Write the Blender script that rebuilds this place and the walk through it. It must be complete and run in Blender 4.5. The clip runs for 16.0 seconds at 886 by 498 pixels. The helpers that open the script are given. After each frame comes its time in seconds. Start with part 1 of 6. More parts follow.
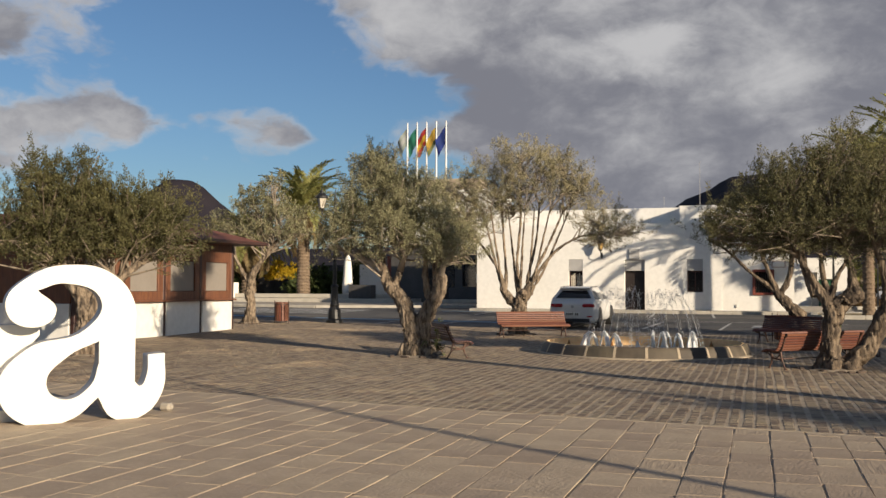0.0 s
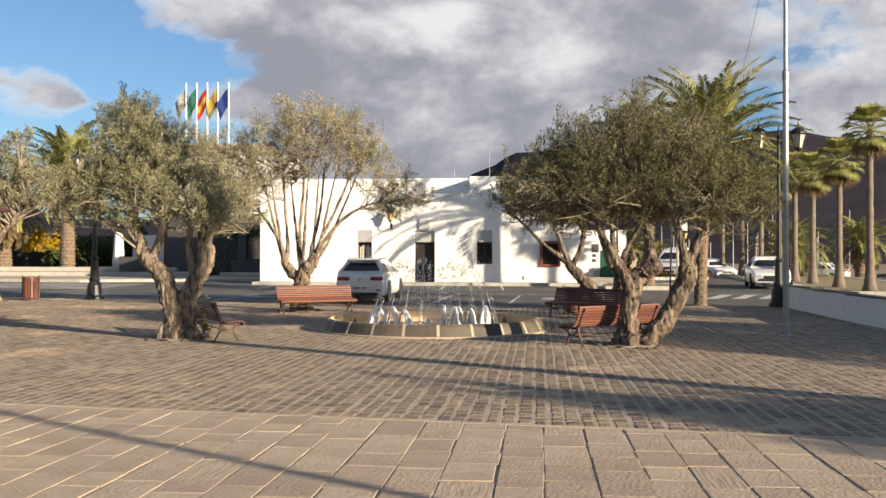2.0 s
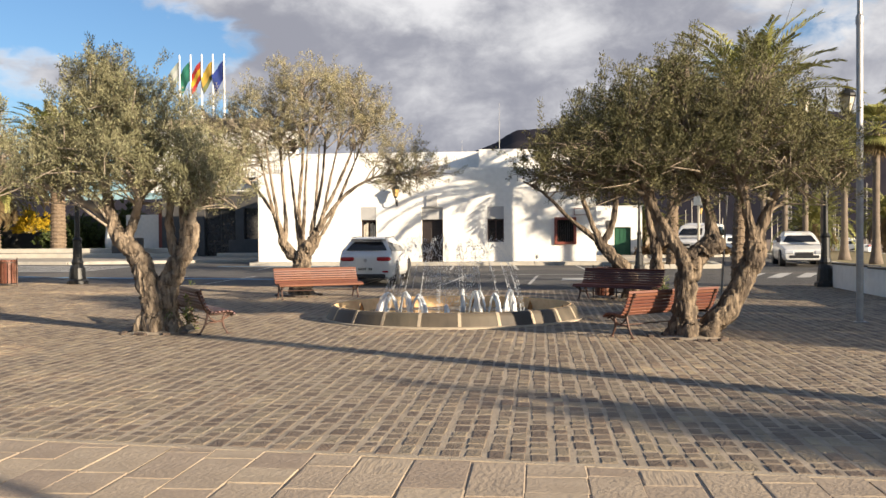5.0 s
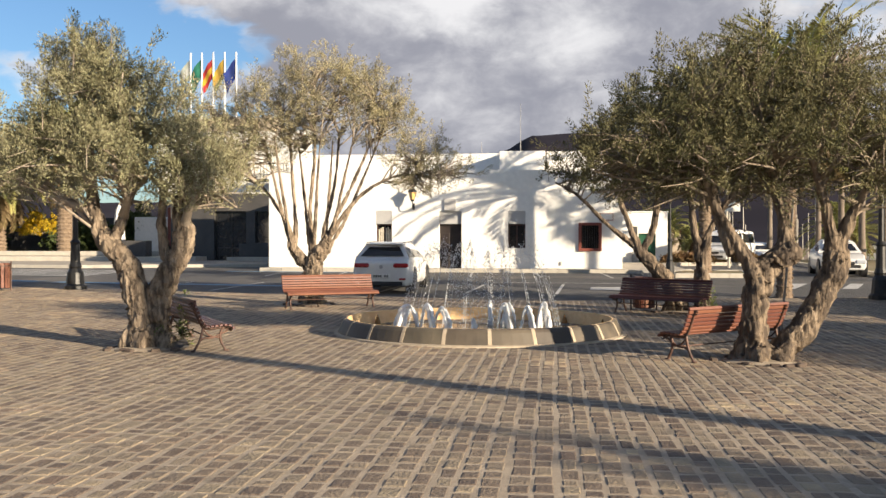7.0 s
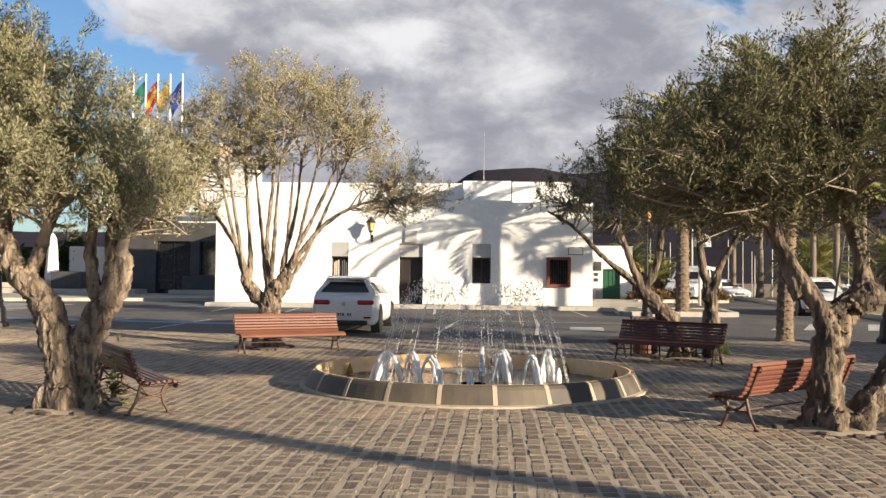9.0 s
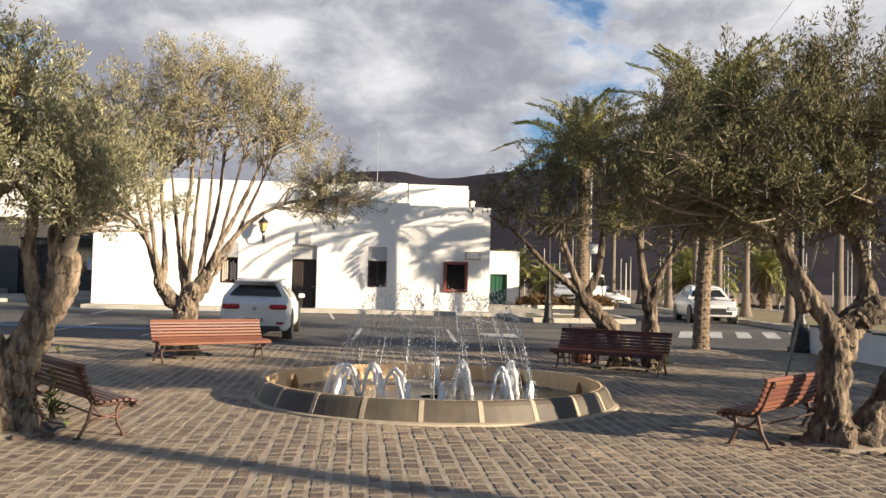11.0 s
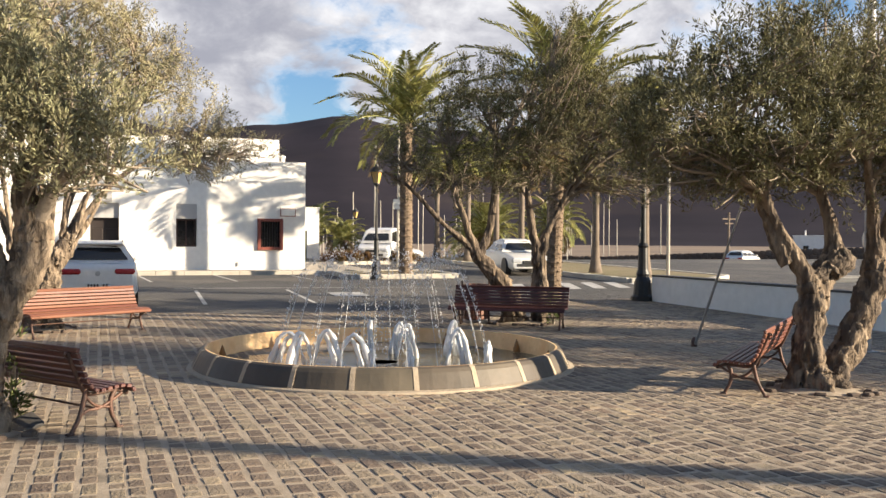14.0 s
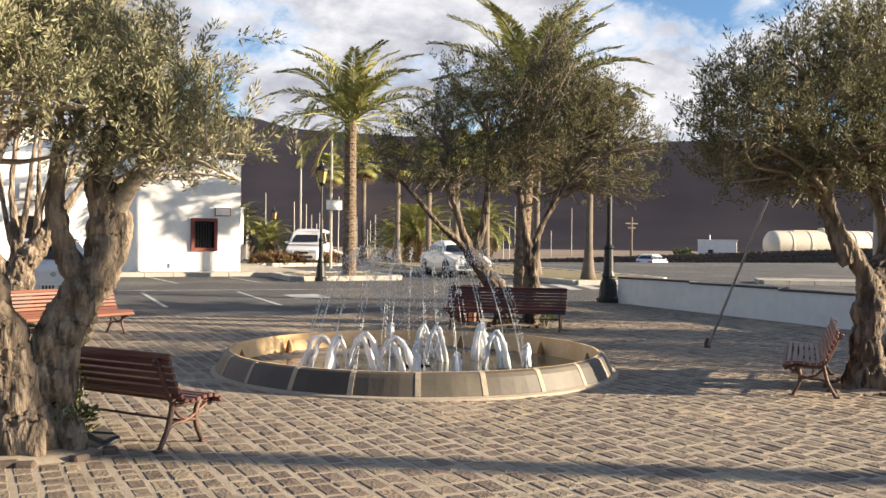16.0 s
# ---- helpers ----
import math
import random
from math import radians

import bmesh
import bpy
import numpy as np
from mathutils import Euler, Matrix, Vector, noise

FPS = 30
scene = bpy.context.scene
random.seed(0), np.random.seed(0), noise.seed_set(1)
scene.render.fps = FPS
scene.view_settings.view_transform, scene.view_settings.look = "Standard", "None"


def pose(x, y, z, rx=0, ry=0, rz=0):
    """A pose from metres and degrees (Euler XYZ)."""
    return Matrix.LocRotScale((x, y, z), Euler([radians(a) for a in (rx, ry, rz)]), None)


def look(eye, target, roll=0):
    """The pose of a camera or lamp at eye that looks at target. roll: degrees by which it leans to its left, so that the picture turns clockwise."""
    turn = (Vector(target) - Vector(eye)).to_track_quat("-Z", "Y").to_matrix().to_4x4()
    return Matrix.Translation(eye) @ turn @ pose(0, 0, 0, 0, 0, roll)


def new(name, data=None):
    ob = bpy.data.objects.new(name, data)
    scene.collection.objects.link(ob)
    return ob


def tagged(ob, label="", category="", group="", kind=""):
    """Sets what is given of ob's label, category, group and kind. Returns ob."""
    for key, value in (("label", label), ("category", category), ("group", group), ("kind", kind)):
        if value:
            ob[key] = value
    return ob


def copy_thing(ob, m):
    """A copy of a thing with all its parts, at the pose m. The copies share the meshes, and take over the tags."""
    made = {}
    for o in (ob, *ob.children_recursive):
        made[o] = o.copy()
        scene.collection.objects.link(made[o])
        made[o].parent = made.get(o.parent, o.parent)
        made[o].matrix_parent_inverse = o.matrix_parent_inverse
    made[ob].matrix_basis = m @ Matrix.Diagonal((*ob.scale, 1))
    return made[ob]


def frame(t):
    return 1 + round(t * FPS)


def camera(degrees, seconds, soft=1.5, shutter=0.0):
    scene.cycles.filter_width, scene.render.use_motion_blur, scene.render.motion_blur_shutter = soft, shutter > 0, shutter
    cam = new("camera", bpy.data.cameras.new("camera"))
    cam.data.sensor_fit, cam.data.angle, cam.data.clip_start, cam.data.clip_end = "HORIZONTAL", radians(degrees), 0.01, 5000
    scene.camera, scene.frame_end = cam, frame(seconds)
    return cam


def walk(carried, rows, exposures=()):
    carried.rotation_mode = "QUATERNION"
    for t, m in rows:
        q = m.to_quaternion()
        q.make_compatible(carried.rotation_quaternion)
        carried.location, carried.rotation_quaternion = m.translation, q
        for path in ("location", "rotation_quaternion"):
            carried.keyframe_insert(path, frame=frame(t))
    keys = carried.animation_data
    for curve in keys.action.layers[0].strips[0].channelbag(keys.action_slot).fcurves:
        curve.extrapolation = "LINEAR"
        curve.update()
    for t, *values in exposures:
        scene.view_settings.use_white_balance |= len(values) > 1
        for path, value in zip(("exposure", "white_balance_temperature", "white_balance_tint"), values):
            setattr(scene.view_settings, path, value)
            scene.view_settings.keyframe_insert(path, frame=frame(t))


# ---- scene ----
cam = camera(50.9, 16.0)
PATH = [
    (0, (0.02, 0.021, 1.566), (-0.619, 1.915, 1.645), 0.2),
    (0.5, (-0.041, 0.874, 1.584), (-0.501, 2.819, 1.656), 0.2),
    (1, (-0.115, 1.397, 1.579), (-0.433, 3.371, 1.636), 0.1),
    (1.5, (-0.207, 1.835, 1.559), (-0.438, 3.821, 1.599), 0.2),
    (2, (-0.282, 2.164, 1.564), (-0.485, 4.153, 1.584), 0.1),
    (2.5, (-0.372, 2.506, 1.58), (-0.56, 4.497, 1.583), 0.0),
    (3, (-0.477, 2.931, 1.563), (-0.663, 4.922, 1.554), 0.0),
    (3.5, (-0.595, 3.33, 1.55), (-0.783, 5.322, 1.533), 0.0),
    (4, (-0.69, 3.766, 1.554), (-0.883, 5.756, 1.528), -0.1),
    (6.5, (-1.17, 5.974, 1.551), (-1.401, 7.96, 1.525), -0.2),
    (7, (-1.293, 6.506, 1.555), (-1.528, 8.493, 1.54), 0.1),
    (7.5, (-1.495, 7.233, 1.568), (-1.716, 9.221, 1.568), 0.2),
    (8, (-1.71, 7.905, 1.606), (-1.908, 9.895, 1.623), 0.4),
    (8.5, (-1.938, 8.484, 1.609), (-2.104, 10.477, 1.647), 0.5),
    (9, (-2.2, 8.867, 1.598), (-2.318, 10.862, 1.655), 0.6),
    (9.2, (-2.332, 9.021, 1.619), (-2.426, 11.018, 1.679), 0.5),
    (11.3, (-3.928, 9.866, 1.622), (-3.677, 11.849, 1.691), 1.5),
    (11.5, (-4.127, 9.963, 1.633), (-3.824, 11.939, 1.696), 1.5),
    (12, (-4.555, 10.109, 1.638), (-4.145, 12.066, 1.686), 1.0),
    (12.5, (-4.943, 10.272, 1.589), (-4.434, 12.206, 1.624), 0.7),
    (13, (-5.326, 10.416, 1.638), (-4.734, 12.326, 1.654), 0.3),
    (13.5, (-5.739, 10.59, 1.669), (-5.079, 12.478, 1.661), 0.3),
    (14, (-6.112, 10.816, 1.646), (-5.414, 12.69, 1.625), 0.4),
    (14.5, (-6.515, 11.095, 1.632), (-5.777, 12.954, 1.607), 0.3),
    (15, (-6.856, 11.384, 1.641), (-6.074, 13.224, 1.617), 0.4),
    (15.5, (-7.182, 11.71, 1.596), (-6.347, 13.527, 1.583), 0.5),
    (16, (-7.551, 12.021, 1.567), (-6.647, 13.805, 1.555), 0.7),
]
walk(cam, [(t, look(eye, target, roll)) for t, eye, target, roll in PATH],
     [(0, 0.44), (1.0, 0.69), (2.0, 1.11), (3.5, 1.2), (7.0, 1.19), (9.0, 1.17), (12.0, 1.27), (14.0, 1.49), (16.0, 1.58)])

# ---- world, sun, exposure ----
SUN = Vector((0.85, -0.527, math.tan(radians(15.0)))).normalized()

world = bpy.data.worlds.new("sky")
scene.world = world
world.use_nodes = True
wn, wl = world.node_tree.nodes, world.node_tree.links
wn.clear()


def wnode(kind, **kw):
    n = wn.new(kind)
    for k, v in kw.items():
        n.inputs[k].default_value = v
    return n


def wmath(op, a, b=None, c=None):
    n = wn.new("ShaderNodeMath")
    n.operation = op
    for i, v in enumerate((a, b, c)):
        if v is None:
            continue
        if isinstance(v, (int, float)):
            n.inputs[i].default_value = v
        else:
            wl.new(v, n.inputs[i])
    return n.outputs[0]


def wramp(fac, a, b, lo=0.0, hi=1.0):
    n = wn.new("ShaderNodeMapRange")
    n.interpolation_type = "SMOOTHSTEP"
    wl.new(fac, n.inputs[0])
    for i, v in zip((1, 2, 3, 4), (a, b, lo, hi)):
        n.inputs[i].default_value = v
    return n.outputs[0]


def wmix(fac, a, b):
    n = wn.new("ShaderNodeMix")
    n.data_type = "RGBA"
    wl.new(fac, n.inputs[0])
    for sock, v in ((n.inputs[6], a), (n.inputs[7], b)):
        if isinstance(v, tuple):
            sock.default_value = (*v, 1)
        else:
            wl.new(v, sock)
    return n.outputs[2]


def wnoise(vec, scale, detail, rough=0.55):
    n = wn.new("ShaderNodeTexNoise")
    wl.new(vec, n.inputs["Vector"])
    n.inputs["Scale"].default_value, n.inputs["Detail"].default_value, n.inputs["Roughness"].default_value = scale, detail, rough
    return n.outputs["Fac"]


coord = wn.new("ShaderNodeTexCoord").outputs["Generated"]
sep = wn.new("ShaderNodeSeparateXYZ")
wl.new(coord, sep.inputs[0])
dx, dy, dz = sep.outputs
flat = wn.new("ShaderNodeCombineXYZ")
wl.new(dx, flat.inputs[0])
wl.new(dy, flat.inputs[1])
wl.new(wmath("MULTIPLY", dz, 1.7), flat.inputs[2])
warp = wn.new("ShaderNodeTexNoise")
wl.new(flat.outputs[0], warp.inputs["Vector"])
warp.inputs["Scale"].default_value, warp.inputs["Detail"].default_value = 9.0, 3.0
push = wn.new("ShaderNodeVectorMath")
push.operation = "MULTIPLY_ADD"
wl.new(warp.outputs["Color"], push.inputs[0])
push.inputs[1].default_value = (0.06, 0.06, 0.06)
wl.new(flat.outputs[0], push.inputs[2])
puff = push.outputs[0]
def wcells(vec, scale):
    """Rounded heaps, the cauliflower tops of cumulus."""
    n = wn.new("ShaderNodeTexVoronoi")
    n.feature, n.normalize = "SMOOTH_F1", True
    wl.new(vec, n.inputs["Vector"])
    for k, v in (("Scale", scale), ("Detail", 5.0), ("Roughness", 0.55), ("Lacunarity", 2.2), ("Smoothness", 0.7)):
        n.inputs[k].default_value = v
    return wmath("SUBTRACT", 1.0, n.outputs["Distance"])


heaps = wcells(puff, 6.0)
shape = wmath("ADD", wmath("MULTIPLY", wnoise(puff, 3.6, 12.0, 0.52), 0.72), wmath("MULTIPLY", wmath("SUBTRACT", heaps, 0.55), 0.55))
shape = wmath("ADD", shape, 0.13)
side = wramp(dx, -0.36, -0.17, -0.07, 0.13)
side = wmath("ADD", side, wramp(dx, 0.06, 0.24, 0.0, -0.19))
high = wmath("ADD", wramp(dz, 0.07, 0.16, -0.09, 0.02), wramp(dx, 0.2, 0.4, 0.0, 0.07))
cover = wramp(wmath("ADD", wmath("ADD", shape, side), high), 0.52, 0.60)
cover = wmath("MULTIPLY", wmath("MULTIPLY", cover, wramp(dz, 0.36, 0.62, 1.0, 0.2)), wramp(dy, -0.3, 0.1, 0.35, 1.0))
masses = wnoise(puff, 3.4, 3.0, 0.5)
tone = wmath("ADD", wmath("MULTIPLY", heaps, 0.5), wmath("MULTIPLY", wmath("ADD", masses, wnoise(puff, 11.0, 10.0, 0.6)), 0.5))
edge = wmath("ADD", wramp(cover, 0.2, 1.0, 0.16, 0.0), wramp(dx, 0.05, 0.4, 0.0, 0.06))
tower = wnode("ShaderNodeVectorMath")
tower.operation = "DISTANCE"
wl.new(puff, tower.inputs[0])
tower.inputs[1].default_value = (-0.107 + 0.03, 0.966 + 0.03, 0.237 * 1.7 + 0.03)
bright = wramp(wmath("ADD", tower.outputs["Value"], wmath("MULTIPLY", wmath("SUBTRACT", 1.0, heaps), 0.14)), 0.05, 0.11, 0.22, 0.0)
grey = wramp(wmath("ADD", wmath("ADD", tone, edge), bright), 0.80, 1.10)
sky = wn.new("ShaderNodeTexSky")
sky.sky_type, sky.sun_disc = "NISHITA", False
sky.sun_elevation, sky.sun_rotation = math.asin(SUN.z), math.atan2(SUN.x, SUN.y)
sky.air_density, sky.dust_density, sky.ozone_density = 1.0, 0.6, 2.5
tint = wn.new("ShaderNodeMix")
tint.data_type, tint.blend_type = "RGBA", "MULTIPLY"
tint.inputs[0].default_value = 1.0
wl.new(sky.outputs[0], tint.inputs[6])
tint.inputs[7].default_value = (0.76, 0.89, 1.04, 1)
cloud = wmix(grey, (2.4, 2.45, 2.85), (6.2, 6.15, 6.25))
both = wmix(cover, tint.outputs[2], cloud)
bg = wnode("ShaderNodeBackground", Strength=0.063)
wl.new(both, bg.inputs[0])
wout = wn.new("ShaderNodeOutputWorld")
wl.new(bg.outputs[0], wout.inputs[0])

sun = new("sun", bpy.data.lights.new("sun", "SUN"))
sun.data.energy, sun.data.angle, sun.data.color = 5.0, radians(0.6), (1.0, 0.838, 0.625)
sun.matrix_world = look(SUN * 100, (0, 0, 0))

# ---- materials ----
def material(name, base, rough=0.7, metal=0.0, second=None, scale=4.0, amount=0.5, bump=0.0, bump_scale=40.0, spread=0.0,
             stain=None, stain_scale=0.7, stain_at=0.6, stretch=(1, 1, 1), spec=0.5, trans=0.0, island=False, alpha=1.0, obj=True):
    """A surface with two scales of colour variation, an optional stain and fine relief."""
    m = bpy.data.materials.new(name)
    m.use_nodes = True
    nt = m.node_tree
    n, l = nt.nodes, nt.links
    b = n["Principled BSDF"]
    b.inputs["Roughness"].default_value, b.inputs["Metallic"].default_value = rough, metal
    b.inputs["Specular IOR Level"].default_value = spec
    b.inputs["Transmission Weight"].default_value = trans
    b.inputs["Alpha"].default_value = alpha
    tc, mp = n.new("ShaderNodeTexCoord"), n.new("ShaderNodeMapping")
    mp.inputs["Scale"].default_value = stretch
    l.new(tc.outputs["Object"], mp.inputs[0])
    vec = mp.outputs[0]

    def noise_of(sc, det=5.0):
        t = n.new("ShaderNodeTexNoise")
        l.new(vec, t.inputs["Vector"])
        t.inputs["Scale"].default_value, t.inputs["Detail"].default_value = sc, det
        return t.outputs["Fac"]

    def span(f, a, c, lo, hi):
        r = n.new("ShaderNodeMapRange")
        l.new(f, r.inputs[0])
        for i, v in zip((1, 2, 3, 4), (a, c, lo, hi)):
            r.inputs[i].default_value = v
        return r.outputs[0]

    def mix(f, a, c):
        x = n.new("ShaderNodeMix")
        x.data_type = "RGBA"
        l.new(f, x.inputs[0])
        for s_, v in ((x.inputs[6], a), (x.inputs[7], c)):
            if isinstance(v, tuple):
                s_.default_value = (*v, 1)
            else:
                l.new(v, s_)
        return x.outputs[2]

    second = second or tuple(min(1, c * 0.8) for c in base)
    col = mix(span(noise_of(scale), 0.35, 0.65, 0, amount), base, second)
    fine = span(noise_of(scale * 9.0), 0.3, 0.7, 0, amount * 0.5)
    col = mix(fine, col, tuple(c * 0.72 for c in second))
    if stain:
        col = mix(span(noise_of(stain_scale, 7.0), stain_at, stain_at + 0.12, 0, 0.8), col, stain)
    if spread:
        if island:
            rnd = n.new("ShaderNodeNewGeometry").outputs["Random Per Island"]
        else:
            rnd = n.new("ShaderNodeObjectInfo").outputs["Random"]
        h = n.new("ShaderNodeHueSaturation")
        l.new(span(rnd, 0, 1, 1 - spread, 1 + spread), h.inputs["Value"])
        l.new(span(rnd, 0, 1, 0.5 - spread * 0.04, 0.5 + spread * 0.04), h.inputs["Hue"])
        l.new(col, h.inputs["Color"])
        col = h.outputs[0]
    l.new(col, b.inputs["Base Color"])
    if bump:
        bp = n.new("ShaderNodeBump")
        bp.inputs["Strength"].default_value, bp.inputs["Distance"].default_value = min(1.0, bump), 0.02 if bump < 1 else 0.06
        l.new(noise_of(bump_scale, 6.0), bp.inputs["Height"])
        l.new(bp.outputs[0], b.inputs["Normal"])
    return m


def leafy(name, base, second, spread=0.35, glow=0.35):
    """Leaves: varied leaf by leaf, a part of the light passes through."""
    m = material(name, base, 0.6, second=second, scale=1.2, amount=0.8, spread=spread * 0.7, island=True, spec=0.18)
    nt = m.node_tree
    b, out = nt.nodes["Principled BSDF"], nt.nodes["Material Output"]
    tr, mx = nt.nodes.new("ShaderNodeBsdfTranslucent"), nt.nodes.new("ShaderNodeMixShader")
    nt.links.new(b.inputs["Base Color"].links[0].from_socket, tr.inputs[0])
    mx.inputs[0].default_value = glow
    nt.links.new(b.outputs[0], mx.inputs[1])
    nt.links.new(tr.outputs[0], mx.inputs[2])
    nt.links.new(mx.outputs[0], out.inputs[0])
    return m


WHITE = material("white_lime_paint", (0.81, 0.79, 0.75), 0.85, second=(0.75, 0.73, 0.68), scale=0.6, amount=0.6, bump=0.25, bump_scale=25,
                 stain=(0.66, 0.62, 0.55), stain_scale=0.35, stain_at=0.66)
GREYPAINT = material("grey_painted_panel", (0.42, 0.41, 0.40), 0.7, scale=2, amount=0.4)
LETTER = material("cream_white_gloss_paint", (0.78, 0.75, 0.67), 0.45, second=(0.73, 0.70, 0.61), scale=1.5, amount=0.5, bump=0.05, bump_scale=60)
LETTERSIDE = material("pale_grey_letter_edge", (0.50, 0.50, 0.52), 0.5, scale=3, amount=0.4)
COBBLE = material("basalt_cobble", (0.262, 0.202, 0.140), 0.75, second=(0.158, 0.122, 0.089), scale=5, amount=0.8, bump=0.8, bump_scale=35, spread=0.33,
                  island=True, stain=(0.38, 0.28, 0.18), stain_scale=0.5, stain_at=0.55)
COBBLE_ONE = material("basalt_cobble_stone", (0.262, 0.202, 0.140), 0.75, second=(0.158, 0.122, 0.089), scale=5, amount=0.8, bump=0.8, bump_scale=35, spread=0.33,
                      stain=(0.38, 0.28, 0.18), stain_scale=0.5, stain_at=0.55)
MORTAR = material("pale_mortar", (0.45, 0.365, 0.27), 0.95, second=(0.32, 0.26, 0.19), scale=3, amount=0.9, bump=0.3, bump_scale=80,
                  stain=(0.15, 0.125, 0.095), stain_scale=2.2, stain_at=0.58)
TILE = material("worn_stone_slab", (0.42, 0.33, 0.24), 0.8, second=(0.34, 0.265, 0.19), scale=2.5, amount=0.7, bump=0.5, bump_scale=30, spread=0.12,
                island=True, stain=(0.32, 0.25, 0.18), stain_scale=1.1, stain_at=0.62)
TILE_ONE = material("worn_stone_slab_piece", (0.42, 0.33, 0.24), 0.8, second=(0.34, 0.265, 0.19), scale=2.5, amount=0.7, bump=0.5, bump_scale=30,
                    spread=0.12, stain=(0.32, 0.25, 0.18), stain_scale=1.1, stain_at=0.62)
ASPHALT = material("old_asphalt", (0.105, 0.10, 0.095), 0.9, second=(0.075, 0.072, 0.07), scale=0.5, amount=0.9, bump=0.7, bump_scale=120,
                   stain=(0.15, 0.135, 0.115), stain_scale=0.22, stain_at=0.52)
EARTH = material("dry_earth", (0.27, 0.19, 0.12), 0.95, second=(0.17, 0.12, 0.085), scale=0.02, amount=0.9, bump=0.4, bump_scale=6)
PAVE = material("pale_pavement", (0.42, 0.37, 0.30), 0.9, second=(0.33, 0.29, 0.24), scale=1.2, amount=0.7, bump=0.4, bump_scale=40)
KERB = material("pale_concrete_kerb", (0.50, 0.46, 0.39), 0.9, second=(0.38, 0.35, 0.30), scale=2.5, amount=0.7, bump=0.4, bump_scale=50)
ROADWHITE = material("worn_white_road_paint", (0.62, 0.60, 0.56), 0.8, second=(0.35, 0.34, 0.32), scale=3.0, amount=0.8)
ROADBLUE = material("worn_blue_road_paint", (0.16, 0.30, 0.44), 0.8, second=(0.12, 0.19, 0.26), scale=2.0, amount=0.8)
# the dark stain on both barks stands in for shade in fissures
BARK = material("gnarled_olive_bark", (0.40, 0.315, 0.225), 0.95, second=(0.20, 0.15, 0.105), scale=10, amount=1.0, bump=1.0, bump_scale=24,
                stain=(0.05, 0.037, 0.028), stain_scale=13.0, stain_at=0.48, stretch=(1, 1, 0.28))
# browner bark, darkened further for trunks seen on their own shaded side
BARKSHADED = material("shaded_brown_olive_bark", (0.30, 0.23, 0.16), 0.95, second=(0.15, 0.11, 0.075), scale=11, amount=1.0, bump=1.0, bump_scale=18,
                     stain=(0.05, 0.037, 0.028), stain_scale=10.0, stain_at=0.44, stretch=(1, 1, 0.25))
BRANCHBROWN = material("brown_olive_branch", (0.30, 0.24, 0.175), 0.9, second=(0.17, 0.135, 0.10), scale=6, amount=0.8, bump=0.5, bump_scale=40)
BRANCH = material("pale_olive_branch", (0.42, 0.35, 0.265), 0.9, second=(0.26, 0.21, 0.165), scale=6, amount=0.8, bump=0.5, bump_scale=40)
LEAF = leafy("olive_leaves", (0.37, 0.342, 0.21), (0.165, 0.162, 0.09), 0.6, 0.2)
# darker copy of LEAF: the right-hand trees' backlit side put into colour
LEAFSHADED = leafy("shaded_olive_leaves", (0.21, 0.188, 0.098), (0.075, 0.076, 0.036), 0.6, 0.2)
LEAFPALE = leafy("dry_olive_leaves", (0.44, 0.385, 0.235), (0.27, 0.245, 0.15), 0.55, 0.25)
LEAFDARK = leafy("dark_olive_leaves", (0.165, 0.15, 0.068), (0.075, 0.075, 0.035), 0.55, 0.2)
PALMBARK = material("palm_trunk_bark", (0.26, 0.19, 0.125), 0.95, second=(0.14, 0.10, 0.07), scale=6, amount=0.9, bump=0.8, bump_scale=30)
FANBARK = material("fan_palm_trunk", (0.21, 0.165, 0.13), 0.95, second=(0.13, 0.105, 0.08), scale=4, amount=0.8, bump=0.5, bump_scale=30)
FROND = leafy("palm_fronds", (0.40, 0.36, 0.13), (0.17, 0.20, 0.07), 0.5, 0.25)
FRONDDRY = leafy("dry_palm_fronds", (0.24, 0.175, 0.09), (0.15, 0.105, 0.055), 0.4, 0.3)
SHRUB = leafy("shrub_leaves", (0.10, 0.13, 0.045), (0.07, 0.09, 0.035), 0.45)
DRYSHRUB = leafy("dry_reddish_shrub", (0.24, 0.13, 0.07), (0.16, 0.12, 0.06), 0.45)
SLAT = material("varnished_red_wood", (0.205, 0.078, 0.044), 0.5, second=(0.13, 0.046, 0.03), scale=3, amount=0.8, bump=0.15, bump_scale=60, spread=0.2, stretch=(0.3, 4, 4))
# SLAT again but darker, with the shade on two benches in its colour
SLATSHADE = material("shaded_red_wood", (0.125, 0.04, 0.03), 0.4, second=(0.075, 0.028, 0.022), scale=3, amount=0.8, bump=0.15, bump_scale=60, spread=0.2, stretch=(0.3, 4, 4))
IRON = material("rusty_painted_iron", (0.15, 0.075, 0.05), 0.55, second=(0.06, 0.045, 0.04), scale=12, amount=0.8, metal=0.3, bump=0.3, bump_scale=50)
BLACKIRON = material("black_cast_iron", (0.022, 0.023, 0.024), 0.45, metal=0.4, second=(0.04, 0.038, 0.035), scale=8, amount=0.6)
GALV = material("galvanised_steel", (0.40, 0.39, 0.38), 0.5, metal=0.6, second=(0.30, 0.29, 0.28), scale=6, amount=0.7)
BASALT = material("dark_basalt_rim", (0.070, 0.058, 0.043), 0.55, second=(0.128, 0.102, 0.072), scale=2.2, amount=0.8, bump=0.12, bump_scale=18, spread=0.28)
RIMJOINT = material("pale_rim_mortar", (0.46, 0.38, 0.28), 0.9, second=(0.36, 0.29, 0.21), scale=8, amount=0.7, bump=0.4)
